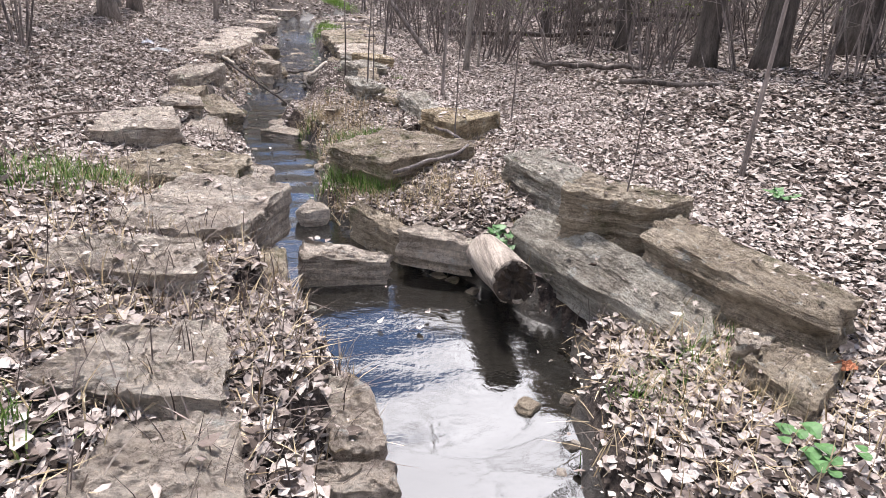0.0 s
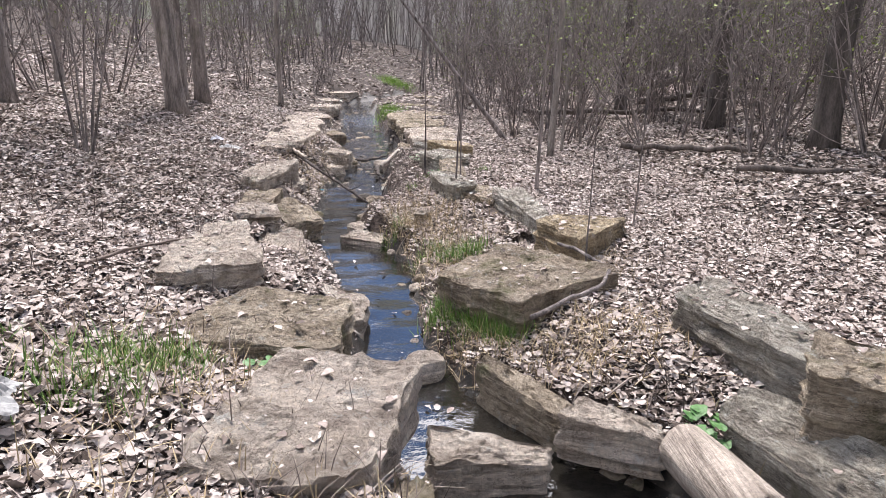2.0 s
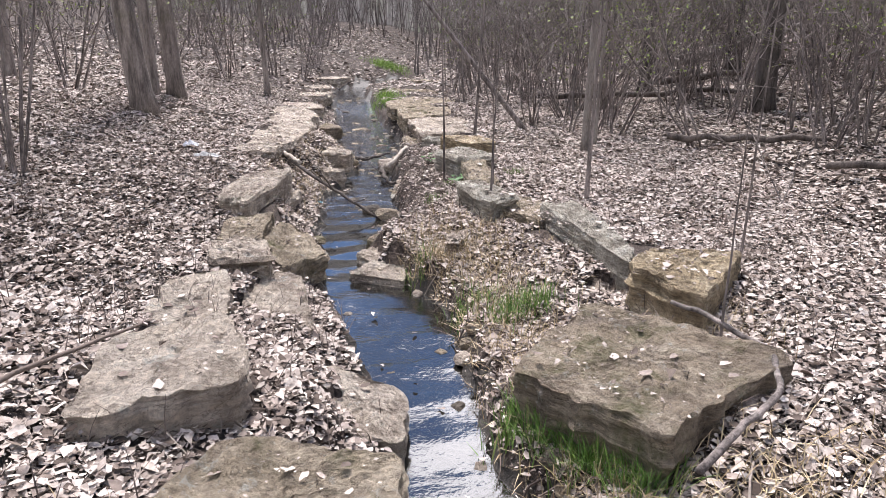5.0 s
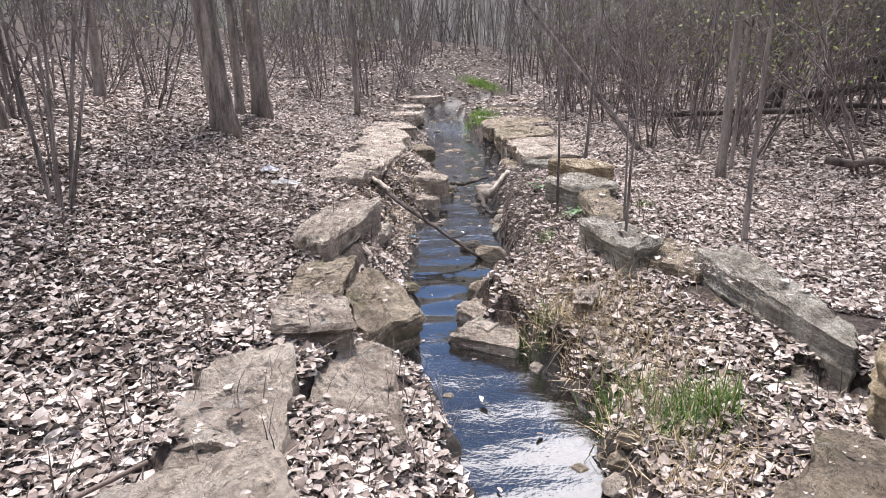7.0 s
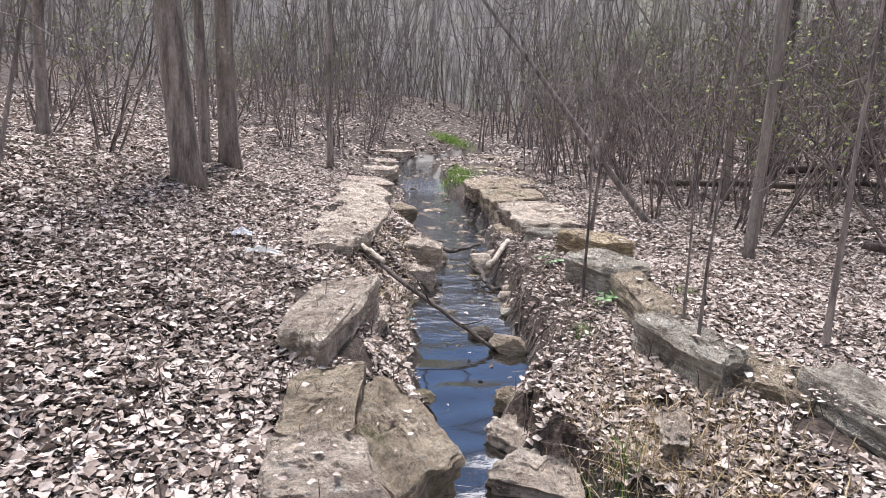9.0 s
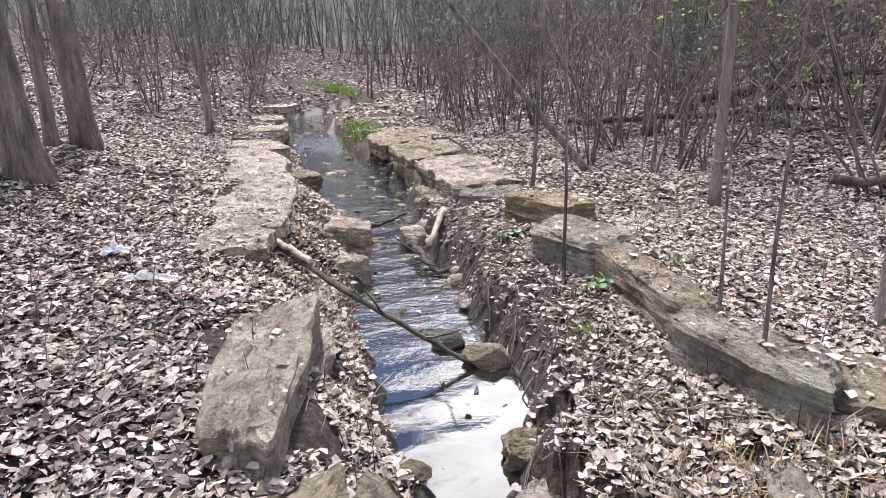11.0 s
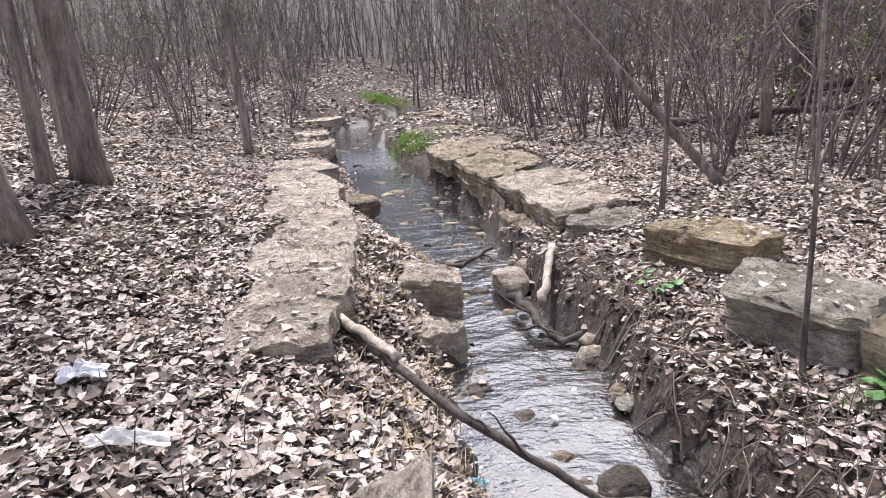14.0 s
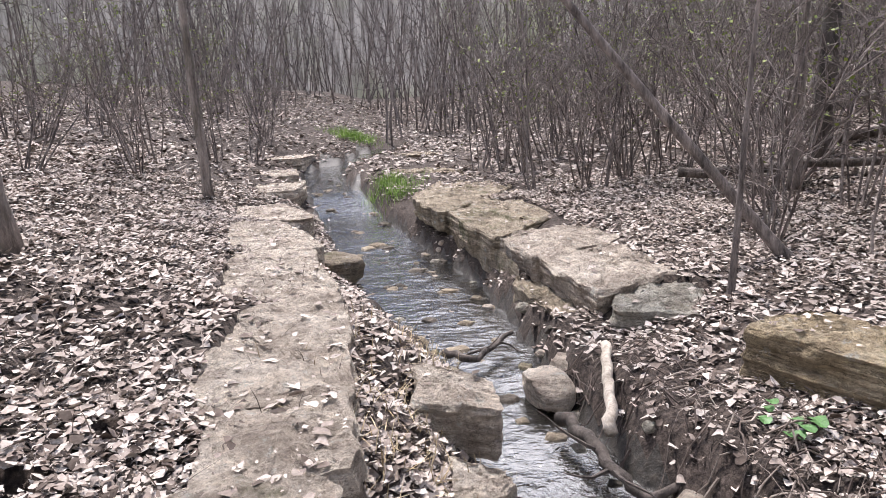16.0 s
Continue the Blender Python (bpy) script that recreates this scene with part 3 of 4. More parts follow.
slab(flat, 0.56, 11.58, -0.08, 0.43, 0.90, 0.26, yaw=-5, skew=-0.18, taper=(-0.01, 0.02), tilt=(0.0, 0.02))
slab(dark, 0.05, 15.05, -0.33, 0.18, 0.31, 0.20, yaw=5, skew=0.05, taper=(-0.01, 0.01), tilt=(0.00, 0.00))
slab(flat, -1.58, 16.77, 0.20, 0.25, 0.22, 0.10, yaw=-10, skew=-0.07, taper=(0.00, -0.00), tilt=(0.00, 0.00))
slab(flat, -1.39, 17.17, 0.20, 0.11, 0.17, 0.08, yaw=-6, skew=-0.03, taper=(-0.00, 0.00), tilt=(0.00, 0.00))
slab(flat, 1.93, 13.39, -0.10, 0.13, 0.18, 0.12, yaw=-9, skew=0.04, taper=(-0.00, -0.00), tilt=(0.00, 0.00))
slab(flat, 1.90, 13.05, -0.02, 0.13, 0.34, 0.10, yaw=14, skew=0.09, taper=(0.01, 0.01), tilt=(0.00, 0.00))


boulder(flat, 2.03, 9.49, -0.50, 0.15, 0.13, 0.15, 20, "pale rounded rock standing in the stream")
boulder(brown, -0.62, 22.29, -0.42, 0.34, 0.30, 0.24, 10)
boulder(brown, 1.12, 15.35, -0.51, 0.17, 0.14, 0.13, -15)
boulder(dark, 0.89, 15.70, -0.53, 0.13, 0.12, 0.11, 40)
boulder(flat, 0.86, 18.71, -0.49, 0.17, 0.24, 0.17, 15)
boulder(flat, 1.09, 18.97, -0.48, 0.17, 0.2, 0.17, -25)
boulder(flat, 1.19, 17.19, -0.54, 0.12, 0.1, 0.12, 5)
boulder(flat, 1.39, 18.62, -0.23, 0.09, 0.08, 0.06, 5)


# ---- ground and water ----
def spread(fine_a, fine_b, step, end_a, end_b):
    mid = list(np.arange(fine_a, fine_b, step))
    lo, s = [], step
    p = fine_a
    while p > end_a:
        s *= 1.16
        p -= s
        lo.append(p)
    hi, s, p = [], step, mid[-1]
    while p < end_b:
        s *= 1.16
        p += s
        hi.append(p)
    return np.array(lo[::-1] + mid + hi)


gx, gy = spread(-4.0, 7.0, 0.06, -500, 500), spread(3.0, 25.0, 0.07, -500, 700)
X, Y = np.meshgrid(gx, gy)
far = np.clip((np.hypot(X, Y - 15) - 70) / 60, 0, 1)
Z = land(X, np.clip(Y, -30, 90)) * (1 - far) + 3.0 * far
nx, ny = len(gx), len(gy)
idx = np.arange(nx * ny).reshape(ny, nx)
q = np.stack([idx[:-1, :-1], idx[:-1, 1:], idx[1:, 1:], idx[1:, :-1]], -1).reshape(-1, 4)
ground = tri_object("ground", np.stack([X, Y, Z], -1).reshape(-1, 3), np.concatenate([q[:, [0, 1, 2]], q[:, [0, 2, 3]]]), ground_mat)
tagged(ground, "brown forest soil sloping down to the stream", "ground", kind="structure")
ground.data.materials.append(mud_mat)
ground.data.polygons.foreach_set("use_smooth", [True] * len(ground.data.polygons))
cy = (Y[:-1, :-1] + Y[1:, 1:]) / 2
wet = ((Z[:-1, :-1] + Z[1:, 1:]) / 2 < water_level(cy) + 0.10 + 0.05 * np.sin(7 * cy) * np.sin(3.1 * cy)).ravel()
ground.data.polygons.foreach_set("material_index", np.concatenate([wet, wet]).astype(np.int32))

# the stream, from bank to bank
wy = np.concatenate([np.arange(-26.0, 2, 1.0), np.arange(2.0, 26, 0.12), np.arange(26, 41.5, 0.5)])
wv, wf = [], []
for y_ in wy:
    a_, b_ = np.interp(y_, STREAM_Y, STREAM_LEFT) - 0.3, np.interp(y_, STREAM_Y, STREAM_RIGHT) + 0.3
    for k in range(9):
        x_ = a_ + (b_ - a_) * k / 8
        wv.append((x_, y_, float(water_level(y_)) + 0.006 * math.sin(7 * x_ + 5 * y_) + 0.005 * math.sin(13 * y_ - 4 * x_)))
for j in range(len(wy) - 1):
    for k in range(8):
        wf.append((j * 9 + k, j * 9 + k + 1, j * 9 + k + 10, j * 9 + k + 9))
stream = tagged(mesh_object("water", wv, wf, water_mat, smooth=True), "shallow clear stream mirroring blue sky and clouds", "stream", kind="structure")
stream.visible_shadow = False

pebbles = [boulder(m_, 0, 0, 0, 0.055, 0.045, 0.035, 0, "small pale stone at the edge of the water") for m_ in (flat, strata, dark, grey, brown)]
side_random = random.Random(5)
for k in range(95):
    y_ = side_random.uniform(6.2, 24)
    left_side = side_random.random() < 0.42
    x_ = float(np.interp(y_, STREAM_Y, STREAM_LEFT if left_side else STREAM_RIGHT)) + side_random.gauss(0, 0.09)
    s_ = side_random.uniform(0.5, 1.7)
    m_ = pose(x_, y_, max(float(land(x_, y_)), float(water_level(y_)) - 0.03) + 0.012 * s_, 0, 0, side_random.uniform(0, 360))
    ob = pebbles[k % 5] if k < 5 else copy_thing(pebbles[k % 5], m_)
    ob.matrix_world = m_ @ Matrix.Scale(s_, 4)


for k in range(64):
    y_ = side_random.uniform(15.5, 32)
    a_, b_ = float(np.interp(y_, STREAM_Y, STREAM_LEFT)), float(np.interp(y_, STREAM_Y, STREAM_RIGHT))
    s_ = side_random.uniform(0.8, 1.6) * (1.0 if k % 3 else 2.0)
    ob = copy_thing(pebbles[(2, 2, 4, 1)[k % 4]], pose(side_random.uniform(a_, b_), y_, float(water_level(y_)) - 0.012 * s_, 0, 0, side_random.uniform(0, 360)))
    ob.scale = (s_, s_, s_ * 0.8)
    ob["label"] = "dark wet stone standing in the shallow stream"


# ---- log, branches and sticks ----
def log(x0, y0, z0, x1, y1, z1, r):
    """A short cut log with a split pale shell and a rotten hollow end."""
    base = tagged(new("log"), "weathered pale log with a hollow rotten end", "log")
    base.location = (x1, y1, z1)
    a, b = Vector((x0 - x1, y0 - y1, z0 - z1)), Vector((0, 0, 0))
    V, F = [], []
    n, m_ = 28, 16
    d = (b - a).normalized()
    side = d.orthogonal().normalized()
    up = d.cross(side)
    for i in range(m_ + 1):
        for k in range(n):
            w = 2 * math.pi * k / n
            rr = r * (1 - 0.09 * max(0, noise.noise(Vector((math.cos(w) * 9, math.sin(w) * 9, i * 0.03 + 9)))) + 0.08 * noise.noise(Vector((math.cos(w) * 2, math.sin(w) * 2, i * 0.12))) + 0.05 * noise.noise(Vector((math.cos(w) * 6, math.sin(w) * 6, i * 0.05 + 4))))
            end = 0.03 * noise.noise(Vector((math.cos(w) * 3, math.sin(w) * 3, 7))) if i == m_ else 0
            V.append(a + (b - a) * (i / m_) + d * end + (side * math.cos(w) + up * math.sin(w)) * rr)
    for k in range(n):
        w = 2 * math.pi * k / n
        V.append(V[m_ * n + k] * (0.84 + 0.05 * math.sin(5 * w)))
    for i in range(m_ + 1):
        for k in range(n):
            p, q_ = i * n, (k + 1) % n
            F.append((p + k, p + q_, p + n + q_, p + n + k))
    F.append(tuple(range(n - 1, -1, -1)))
    mesh_object("shell", V, F, log_wood, base, "pale barkless outer wood", smooth=True)
    V, F = [], []
    for j, (s, dep) in enumerate(((0.97, 0.004), (0.8, 0.008), (0.55, 0.0), (0.3, -0.01), (0.08, -0.02))):
        for k in range(n):
            w = 2 * math.pi * k / n
            e = 0.05 * noise.noise(Vector((math.cos(w) * 4 * s, math.sin(w) * 4 * s, j)))
            V.append((side * math.cos(w) + up * math.sin(w)) * r * s + d * (dep + e))
    for j in range(4):
        for k in range(n):
            q_ = (k + 1) % n
            F.append((j * n + k, j * n + q_, j * n + n + q_, j * n + n + k))
    F.append(tuple(range(4 * n, 5 * n)))
    mesh_object("hollow_end", V, F, rot_wood, base, "black rotten heartwood")
    return base


log(3.38, 8.23, -0.2, 3.46, 7.5, -0.10, 0.135)


def branch(name, pts, r0, r1, mat, label, twigs=0, sides=9):
    """A fallen branch along pts, thinning from r0 to r1."""
    base = tagged(new(name), label, "branch")
    o = Vector(pts[0])
    base.location = o
    fine = []
    for p, q_ in zip(pts[:-1], pts[1:]):
        for k in range(5):
            t = k / 5
            fine.append(Vector(p).lerp(Vector(q_), t) - o + Vector((random.uniform(-1, 1), random.uniform(-1, 1), random.uniform(-1, 1))) * r0 * (0.35 if r0 < 0.04 else 0.7))
    fine.append(Vector(pts[-1]) - o)
    V, F = [], []
    tube(V, F, fine, [r0 + (r1 - r0) * k / (len(fine) - 1) for k in range(len(fine))], sides, 0.12)
    mesh_object("stem", V, F, mat, base, smooth=True)
    for _ in range(twigs):
        V, F = [], []
        p = random.choice(fine[len(fine) // 3:])
        line = wander(p, (random.uniform(-1, 1), random.uniform(-1, 1), random.uniform(0, 0.5)), random.uniform(0.2, 0.5), 5, 0.4)
        tube(V, F, line, [r1 * 0.7 * (1 - 0.16 * k) for k in range(6)], 4)
        mesh_object("twig", V, F, mat, base)
    return base


branch("fallen_branch", [(-0.41, 16.64, 0.13), (0.15, 15.72, 0.0), (0.6, 15.4, -0.2), (0.99, 15.26, -0.42)], 0.024, 0.016, wet_wood, "long dark fallen branch lying across the stream", 3)
branch("peeled_stick", [(-0.46, 16.72, 0.17), (-0.27, 16.42, 0.145), (-0.12, 16.18, 0.105)], 0.029, 0.026, pale_wood, "pale peeled splinter of a fallen branch")
branch("broken_stick", [(0.95, 17.77, -0.23), (1.09, 18.16, -0.13), (1.22, 18.57, -0.02)], 0.037, 0.034, pale_wood, "short pale broken stick leaning on the bank")
branch("fallen_branch", [(0.81, 18.20, -0.31), (0.89, 17.84, -0.32), (0.97, 17.49, -0.41), (1.33, 17.34, -0.34)], 0.045, 0.02, wet_wood, "dark curved branch at the water's edge", 4)
branch("fallen_branch", [(0.25, 19.62, -0.37), (0.49, 19.37, -0.36), (0.86, 19.79, -0.31)], 0.035, 0.018, wet_wood, "black forked branch lying in the stream", 3)
branch("fallen_branch", [(2.72, 9.31, 0.07), (3.03, 9.59, 0.12), (3.29, 9.82, 0.14), (3.44, 10.23, 0.15), (3.26, 10.72, 0.16), (3.13, 10.87, 0.17)], 0.018, 0.014, shrub_bark, "bent bare branch hooked round a brown slab")
branch("fallen_branch", [(-0.17, 9.19, 0.34), (0.05, 9.64, 0.37), (0.23, 10.20, 0.30)], 0.014, 0.008, twig_mat, "thin bent twig resting on leaves beside slab")
branch("fallen_branch", [(-3.17, 10.21, 0.78), (-2.38, 10.43, 0.64), (-1.62, 10.25, 0.52), (-0.95, 10.32, 0.41)], 0.022, 0.012, shrub_bark, "thin dead branch lying on the leaves", 4)
branch("fallen_tree", [(5.33, 17.69, 0.30), (6.75, 17.32, 0.34), (8.17, 16.54, 0.37), (9.71, 16.17, 0.43)], 0.055, 0.035, wet_wood, "dark fallen trunk lying among the shrubs", 5)
branch("fallen_tree", [(6.36, 14.98, 0.30), (7.91, 14.61, 0.35), (9.69, 14.45, 0.43), (11.48, 14.80, 0.51)], 0.045, 0.03, wet_wood, "dark fallen trunk lying among the shrubs", 6)
branch("fallen_tree", [(4.19, 23.74, 0.49), (6.34, 23.27, 0.59), (9.04, 22.30, 0.75)], 0.07, 0.05, wet_wood, "long dark fallen trunk in the woods", 4)

branch("fallen_tree", [(8.2, 27.5, 1.0), (9.4, 26.4, 1.5), (10.6, 25.2, 2.1), (12.0, 24.4, 2.6)], 0.11, 0.07, smooth_bark, "grey fallen trunk propped among the shrubs", 4)
branch("fallen_tree", [(7.6, 25.0, 0.75), (9.2, 24.6, 1.05), (11.4, 24.0, 1.4)], 0.09, 0.06, wet_wood, "dark fallen trunk lying among the shrubs", 4)


# ---- trees ----
def tree(name, x, y, height, radius, lean=(0.0, 0.0), mat=None, label="", limbs=9, crown=0.45, knots=0.03, twig_r=0.010):
    """A bare tree: tapered trunk with a flared foot, limbs and twigs."""
    mat = mat or bark
    base = tagged(new(name), label, "tree")
    z = float(land(x, y)) - 0.12
    base.location = (x, y, z)
    V, F = [], []
    steps = 26
    pts, rad = [], []
    for i in range(steps + 1):
        f = i / steps
        wob = 0.05 * height * 0.1
        pts.append(Vector((lean[0] * f * height + wob * noise.noise(Vector((x, y, f * 4))), lean[1] * f * height + wob * noise.noise(Vector((y, x, f * 4))), f * height)))
        rad.append(radius * (1 - 0.75 * f) * (1 + 0.35 * math.exp(-f * height / 0.15)))
    tube(V, F, pts, rad, 18, knots)
    mesh_object("trunk", V, F, mat, base, smooth=True)
    CV, CF = [], []
    for k in range(limbs):
        f = random.uniform(crown, 0.95)
        p = pts[int(f * steps)]
        w = random.uniform(0, 2 * math.pi)
        V, F = [], []
        L = height * random.uniform(0.16, 0.34)
        line = wander(p, (math.cos(w), math.sin(w), random.uniform(0.2, 0.9)), L, 8, 0.16, 0.05)
        r = radius * (1 - 0.75 * f) * 0.5
        tube(V, F, line, [r * (1 - 0.1 * j) for j in range(9)], 7)
        mesh_object("limb", V, F, mat, base, smooth=True)
        for _ in range(7 if radius > 0.03 else 3):
            q_ = random.choice(line[2:])
            tw = wander(q_, (random.uniform(-1, 1), random.uniform(-1, 1), random.uniform(-0.1, 0.9)), random.uniform(0.5, 1.6), 6, 0.25)
            tube(CV, CF, tw, [twig_r * (1 - 0.13 * j) for j in range(7)], 4, cap=False)
    mesh_object("crown", CV, CF, shrub_bark, base, "bare thin twigs")["kind"] = "stuff"
    return base


TREE = "grey-brown furrowed tree trunk standing in fallen leaves"
tree("tree", -2.58, 17.36, 11, 0.17, (-0.10, 0.0), label=TREE)
tree("tree", -2.92, 19.55, 12, 0.15, (-0.03, 0.0), label=TREE)
tree("tree", -3.16, 19.19, 9, 0.075, (-0.03, 0.02), label="slim grey tree trunk between two thicker ones", limbs=6)
tree("tree", -4.14, 15.03, 11, 0.15, (-0.05, 0.02), label=TREE)
tree("tree", 4.10, 17.82, 9, 0.062, (0.01, 0.0), smooth_bark, "slim smooth pale grey tree trunk", 6)
tree("tree", 4.39, 18.39, 6, 0.03, (0.02, 0.02), smooth_bark, "thin smooth grey young tree", 6)
for x_, y_, r_ in ((7.9, 20.0, 0.2), (8.3, 16.4, 0.22), (9.3, 15.9, 0.28), (11.2, 16.5, 0.3), (12.6, 19, 0.28), (7.0, 24.6, 0.16), (9.8, 26, 0.2)):
    tree("tree", x_, y_, 12, r_, (random.uniform(-0.02, 0.02), 0), dark_bark, label="dark thick tree trunk behind the shrubs", limbs=6, crown=0.5)
tree("sapling", 5.96, 9.84, 4, 0.026, (0.04, 0.0), shrub_bark, "thin dark sapling standing in fallen leaves", 3, 0.6)
tree("tree", -2.72, 25.47, 8, 0.08, (-0.02, 0), label="slim dark tree trunk beside the path", limbs=7)
tree("tree", -4.95, 23.54, 9, 0.09, (-0.03, 0), label="slim dark tree trunk among shrubs", limbs=7)
tree("tree", -6.32, 20.40, 9, 0.1, (0.02, 0), label="slim dark tree trunk among shrubs", limbs=7)
tree("tree", 5.65, 23.25, 9, 0.09, (0.0, 0), label="slim dark tree trunk among shrubs", limbs=7)
tree("tree", 3.52, 19.96, 5, 0.055, (-0.82, 0.2), shrub_bark, "dark thin leaning tree with a bent trunk", 6, 0.35)
for x_, y_, h_, r_ in ((2.36, 14.52, 1.6, 0.014), (2.28, 13.96, 2.2, 0.014), (1.84, 15.88, 2.4, 0.016), (2.40, 19.16, 3.4, 0.028), (3.42, 14.55, 3.0, 0.028), (4.14, 12.20, 2.4, 0.012), (3.32, 10.57, 1.6, 0.009), (4.22, 8.01, 1.3, 0.008)):
    tree("sapling", x_, y_, h_, r_, (random.uniform(-0.06, 0.06), random.uniform(-0.05, 0.05)), shrub_bark, "thin dark bare sapling growing beside the stones", 2, 0.55, 0.0, 0.004)


# ---- shrubs ----
def shrub(n, height, spread_, buds, bend=(0.08, 0.17)):
    """A bare shrub of n stems from one root, each stem with its own twigs."""
    base = tagged(new("shrub"), "leafless brown shrub with many thin stems", "shrub", "shrubs of the thicket")
    BV, BF = [], []
    for _ in range(n):
        w = random.uniform(0, 2 * math.pi)
        p = Vector((math.cos(w), math.sin(w), 0)) * random.uniform(0.02, 0.16)
        line = wander(p - Vector((0, 0, 0.15)), (math.cos(w) * spread_, math.sin(w) * spread_, 1), height * random.uniform(0.7, 1.1), 10, random.uniform(*bend), 0.03)
        r = random.uniform(0.010, 0.024)
        V, F = [], []
        tube(V, F, line, [r * (1 - 0.08 * j) for j in range(11)], 5, cap=False)
        for _ in range(7):
            k = random.randint(3, 9)
            a = random.uniform(0, 2 * math.pi)
            tw = wander(line[k], (math.cos(a), math.sin(a), random.uniform(0.3, 1.4)), random.uniform(0.5, 1.5), 5, 0.22, 0.02)
            tube(V, F, tw, [max(0.6 * r * (1 - 0.08 * k), 0.006) * (1 - 0.14 * j) for j in range(6)], 3, cap=False)
            for t_ in range(2):
                t2 = wander(random.choice(tw[1:]), (random.uniform(-1, 1), random.uniform(-1, 1), random.uniform(-0.1, 0.8)), random.uniform(0.2, 0.6), 3, 0.3)
                tube(V, F, t2, [0.006, 0.005, 0.004, 0.003], 3, cap=False)
                if buds and random.random() < buds:
                    for s in t2[1:]:
                        c = len(BV)
                        d = Vector((random.uniform(-1, 1), random.uniform(-1, 1), random.uniform(-0.5, 0.5))).normalized() * 0.03
                        e = d.orthogonal().normalized() * 0.018
                        BV.extend([s, s + d + e, s + 2 * d, s + d - e])
                        BF.append((c, c + 1, c + 2, c + 3))
        mesh_object("stem", V, F, shrub_bark, base)
    if BV:
        mesh_object("leaves", BV, BF, bud_mat, base, "tiny yellow-green spring leaves")
    return base


kinds = [shrub(6, 3.6, 0.26, 0.3), shrub(4, 4.2, 0.20, 0.8), shrub(7, 3.0, 0.34, 0), shrub(3, 3.8, 0.16, 0.2), shrub(5, 4.6, 0.24, 0.8), shrub(5, 3.4, 0.28, 0.7)]
straight = shrub(6, 4.0, 0.16, 0, (0.03, 0.07))
places = []


def thicket(count, xa, xb, ya, yb, inside):
    for _ in range(count):
        for _ in range(30):
            x_, y_ = random.uniform(xa, xb), random.uniform(ya, yb)
            if inside(x_, y_) and all((x_ - a) ** 2 + (y_ - b) ** 2 > 0.16 for a, b in places[-60:]):
                places.append((x_, y_))
                break


def right_edge(y):
    return np.interp(y, [8, 13, 15, 17, 19, 20.5, 24, 30, 40], [12, 10.5, 8.6, 6.4, 4.4, 3.5, 2.5, 1.9, 0.7])


thicket(138, 2.0, 13, 12, 32, lambda x, y: x > right_edge(y))
thicket(46, 5, 20, 20, 40, lambda x, y: x > right_edge(y))
thicket(6, -7, -4, 10, 20, lambda x, y: True)
thicket(26, -11, -2.2, 21, 40, lambda x, y: x < np.interp(y, [21, 26, 40], [-3.6, -2.6, -3.2]))
CLUMPS = [(-1.99, 13.00), (-3.86, 14.02), (-4.83, 16.33)]
for k, (x_, y_) in enumerate(CLUMPS):
    m_ = pose(x_, y_, float(land(x_, y_)), 0, 0, 70 * k)
    if k:
        copy_thing(straight, m_)
    else:
        straight.matrix_world = m_
for k, (x_, y_) in enumerate(places):
    ob = kinds[k % 6]
    m_ = pose(x_, y_, float(land(x_, y_)), random.gauss(0, 7), random.gauss(0, 7), random.uniform(0, 360))
    if k < 6:
        ob.matrix_world = m_
    else:
        c = copy_thing(ob, m_)
        c.scale = (1, 1, random.uniform(0.8, 1.15))

# the woods beyond
V, F = [], []
for _ in range(1700):
    w = random.uniform(-1.1, 1.1)
    d = random.uniform(30, 62)
    x_, y_ = -1 + d * math.sin(w), 10 + d * math.cos(w)
    if y_ < 54 and -3.4 < x_ < right_edge(y_):
        continue
    if w < -0.2 and random.random() < 0.55:
        continue
    h = random.uniform(4, 13)
    z_ = float(land(x_, y_))
    line = wander((x_, y_, z_ - 0.2), (random.gauss(0, 0.2), random.gauss(0, 0.2), 1), h, 5, 0.2, 0.04)
    r = random.uniform(0.02, 0.07)
    tube(V, F, line, [r * (1 - 0.14 * j) for j in range(6)], 4, cap=False)
    for _ in range(9):
        q_ = random.choice(line[1:])
        tw = wander(q_, (random.uniform(-1, 1), random.uniform(-1, 1), random.uniform(0, 1)), random.uniform(0.6, 1.8), 3, 0.3)
        tube(V, F, tw, [0.018, 0.014, 0.01, 0.006], 3, cap=False)
tagged(mesh_object("far_woods", V, F, shrub_bark), "bare brown woods beyond the clearing", "woods", kind="stuff")

back_mat, bn, bl, bb = material("distant_woods_glow", 1.0)
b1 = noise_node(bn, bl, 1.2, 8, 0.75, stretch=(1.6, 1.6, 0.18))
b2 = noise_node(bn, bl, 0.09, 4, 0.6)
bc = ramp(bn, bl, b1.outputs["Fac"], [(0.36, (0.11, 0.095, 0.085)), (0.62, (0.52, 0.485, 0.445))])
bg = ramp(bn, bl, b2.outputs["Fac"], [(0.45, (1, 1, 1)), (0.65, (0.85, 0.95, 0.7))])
haze_glow = blend(bn, bl, 1.0, bc.outputs["Color"], bg.outputs["Color"], "MULTIPLY")
bl.new(haze_glow, bb.inputs["Base Color"])
# the backdrop glows faintly in its own colour, to imitate bright distant haze
bl.new(haze_glow, bb.inputs["Emission Color"])
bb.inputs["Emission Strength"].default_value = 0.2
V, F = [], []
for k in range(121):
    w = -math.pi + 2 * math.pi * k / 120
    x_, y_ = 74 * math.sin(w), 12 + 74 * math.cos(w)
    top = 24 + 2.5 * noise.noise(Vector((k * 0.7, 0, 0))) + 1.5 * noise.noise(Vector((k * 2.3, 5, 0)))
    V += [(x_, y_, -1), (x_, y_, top)]
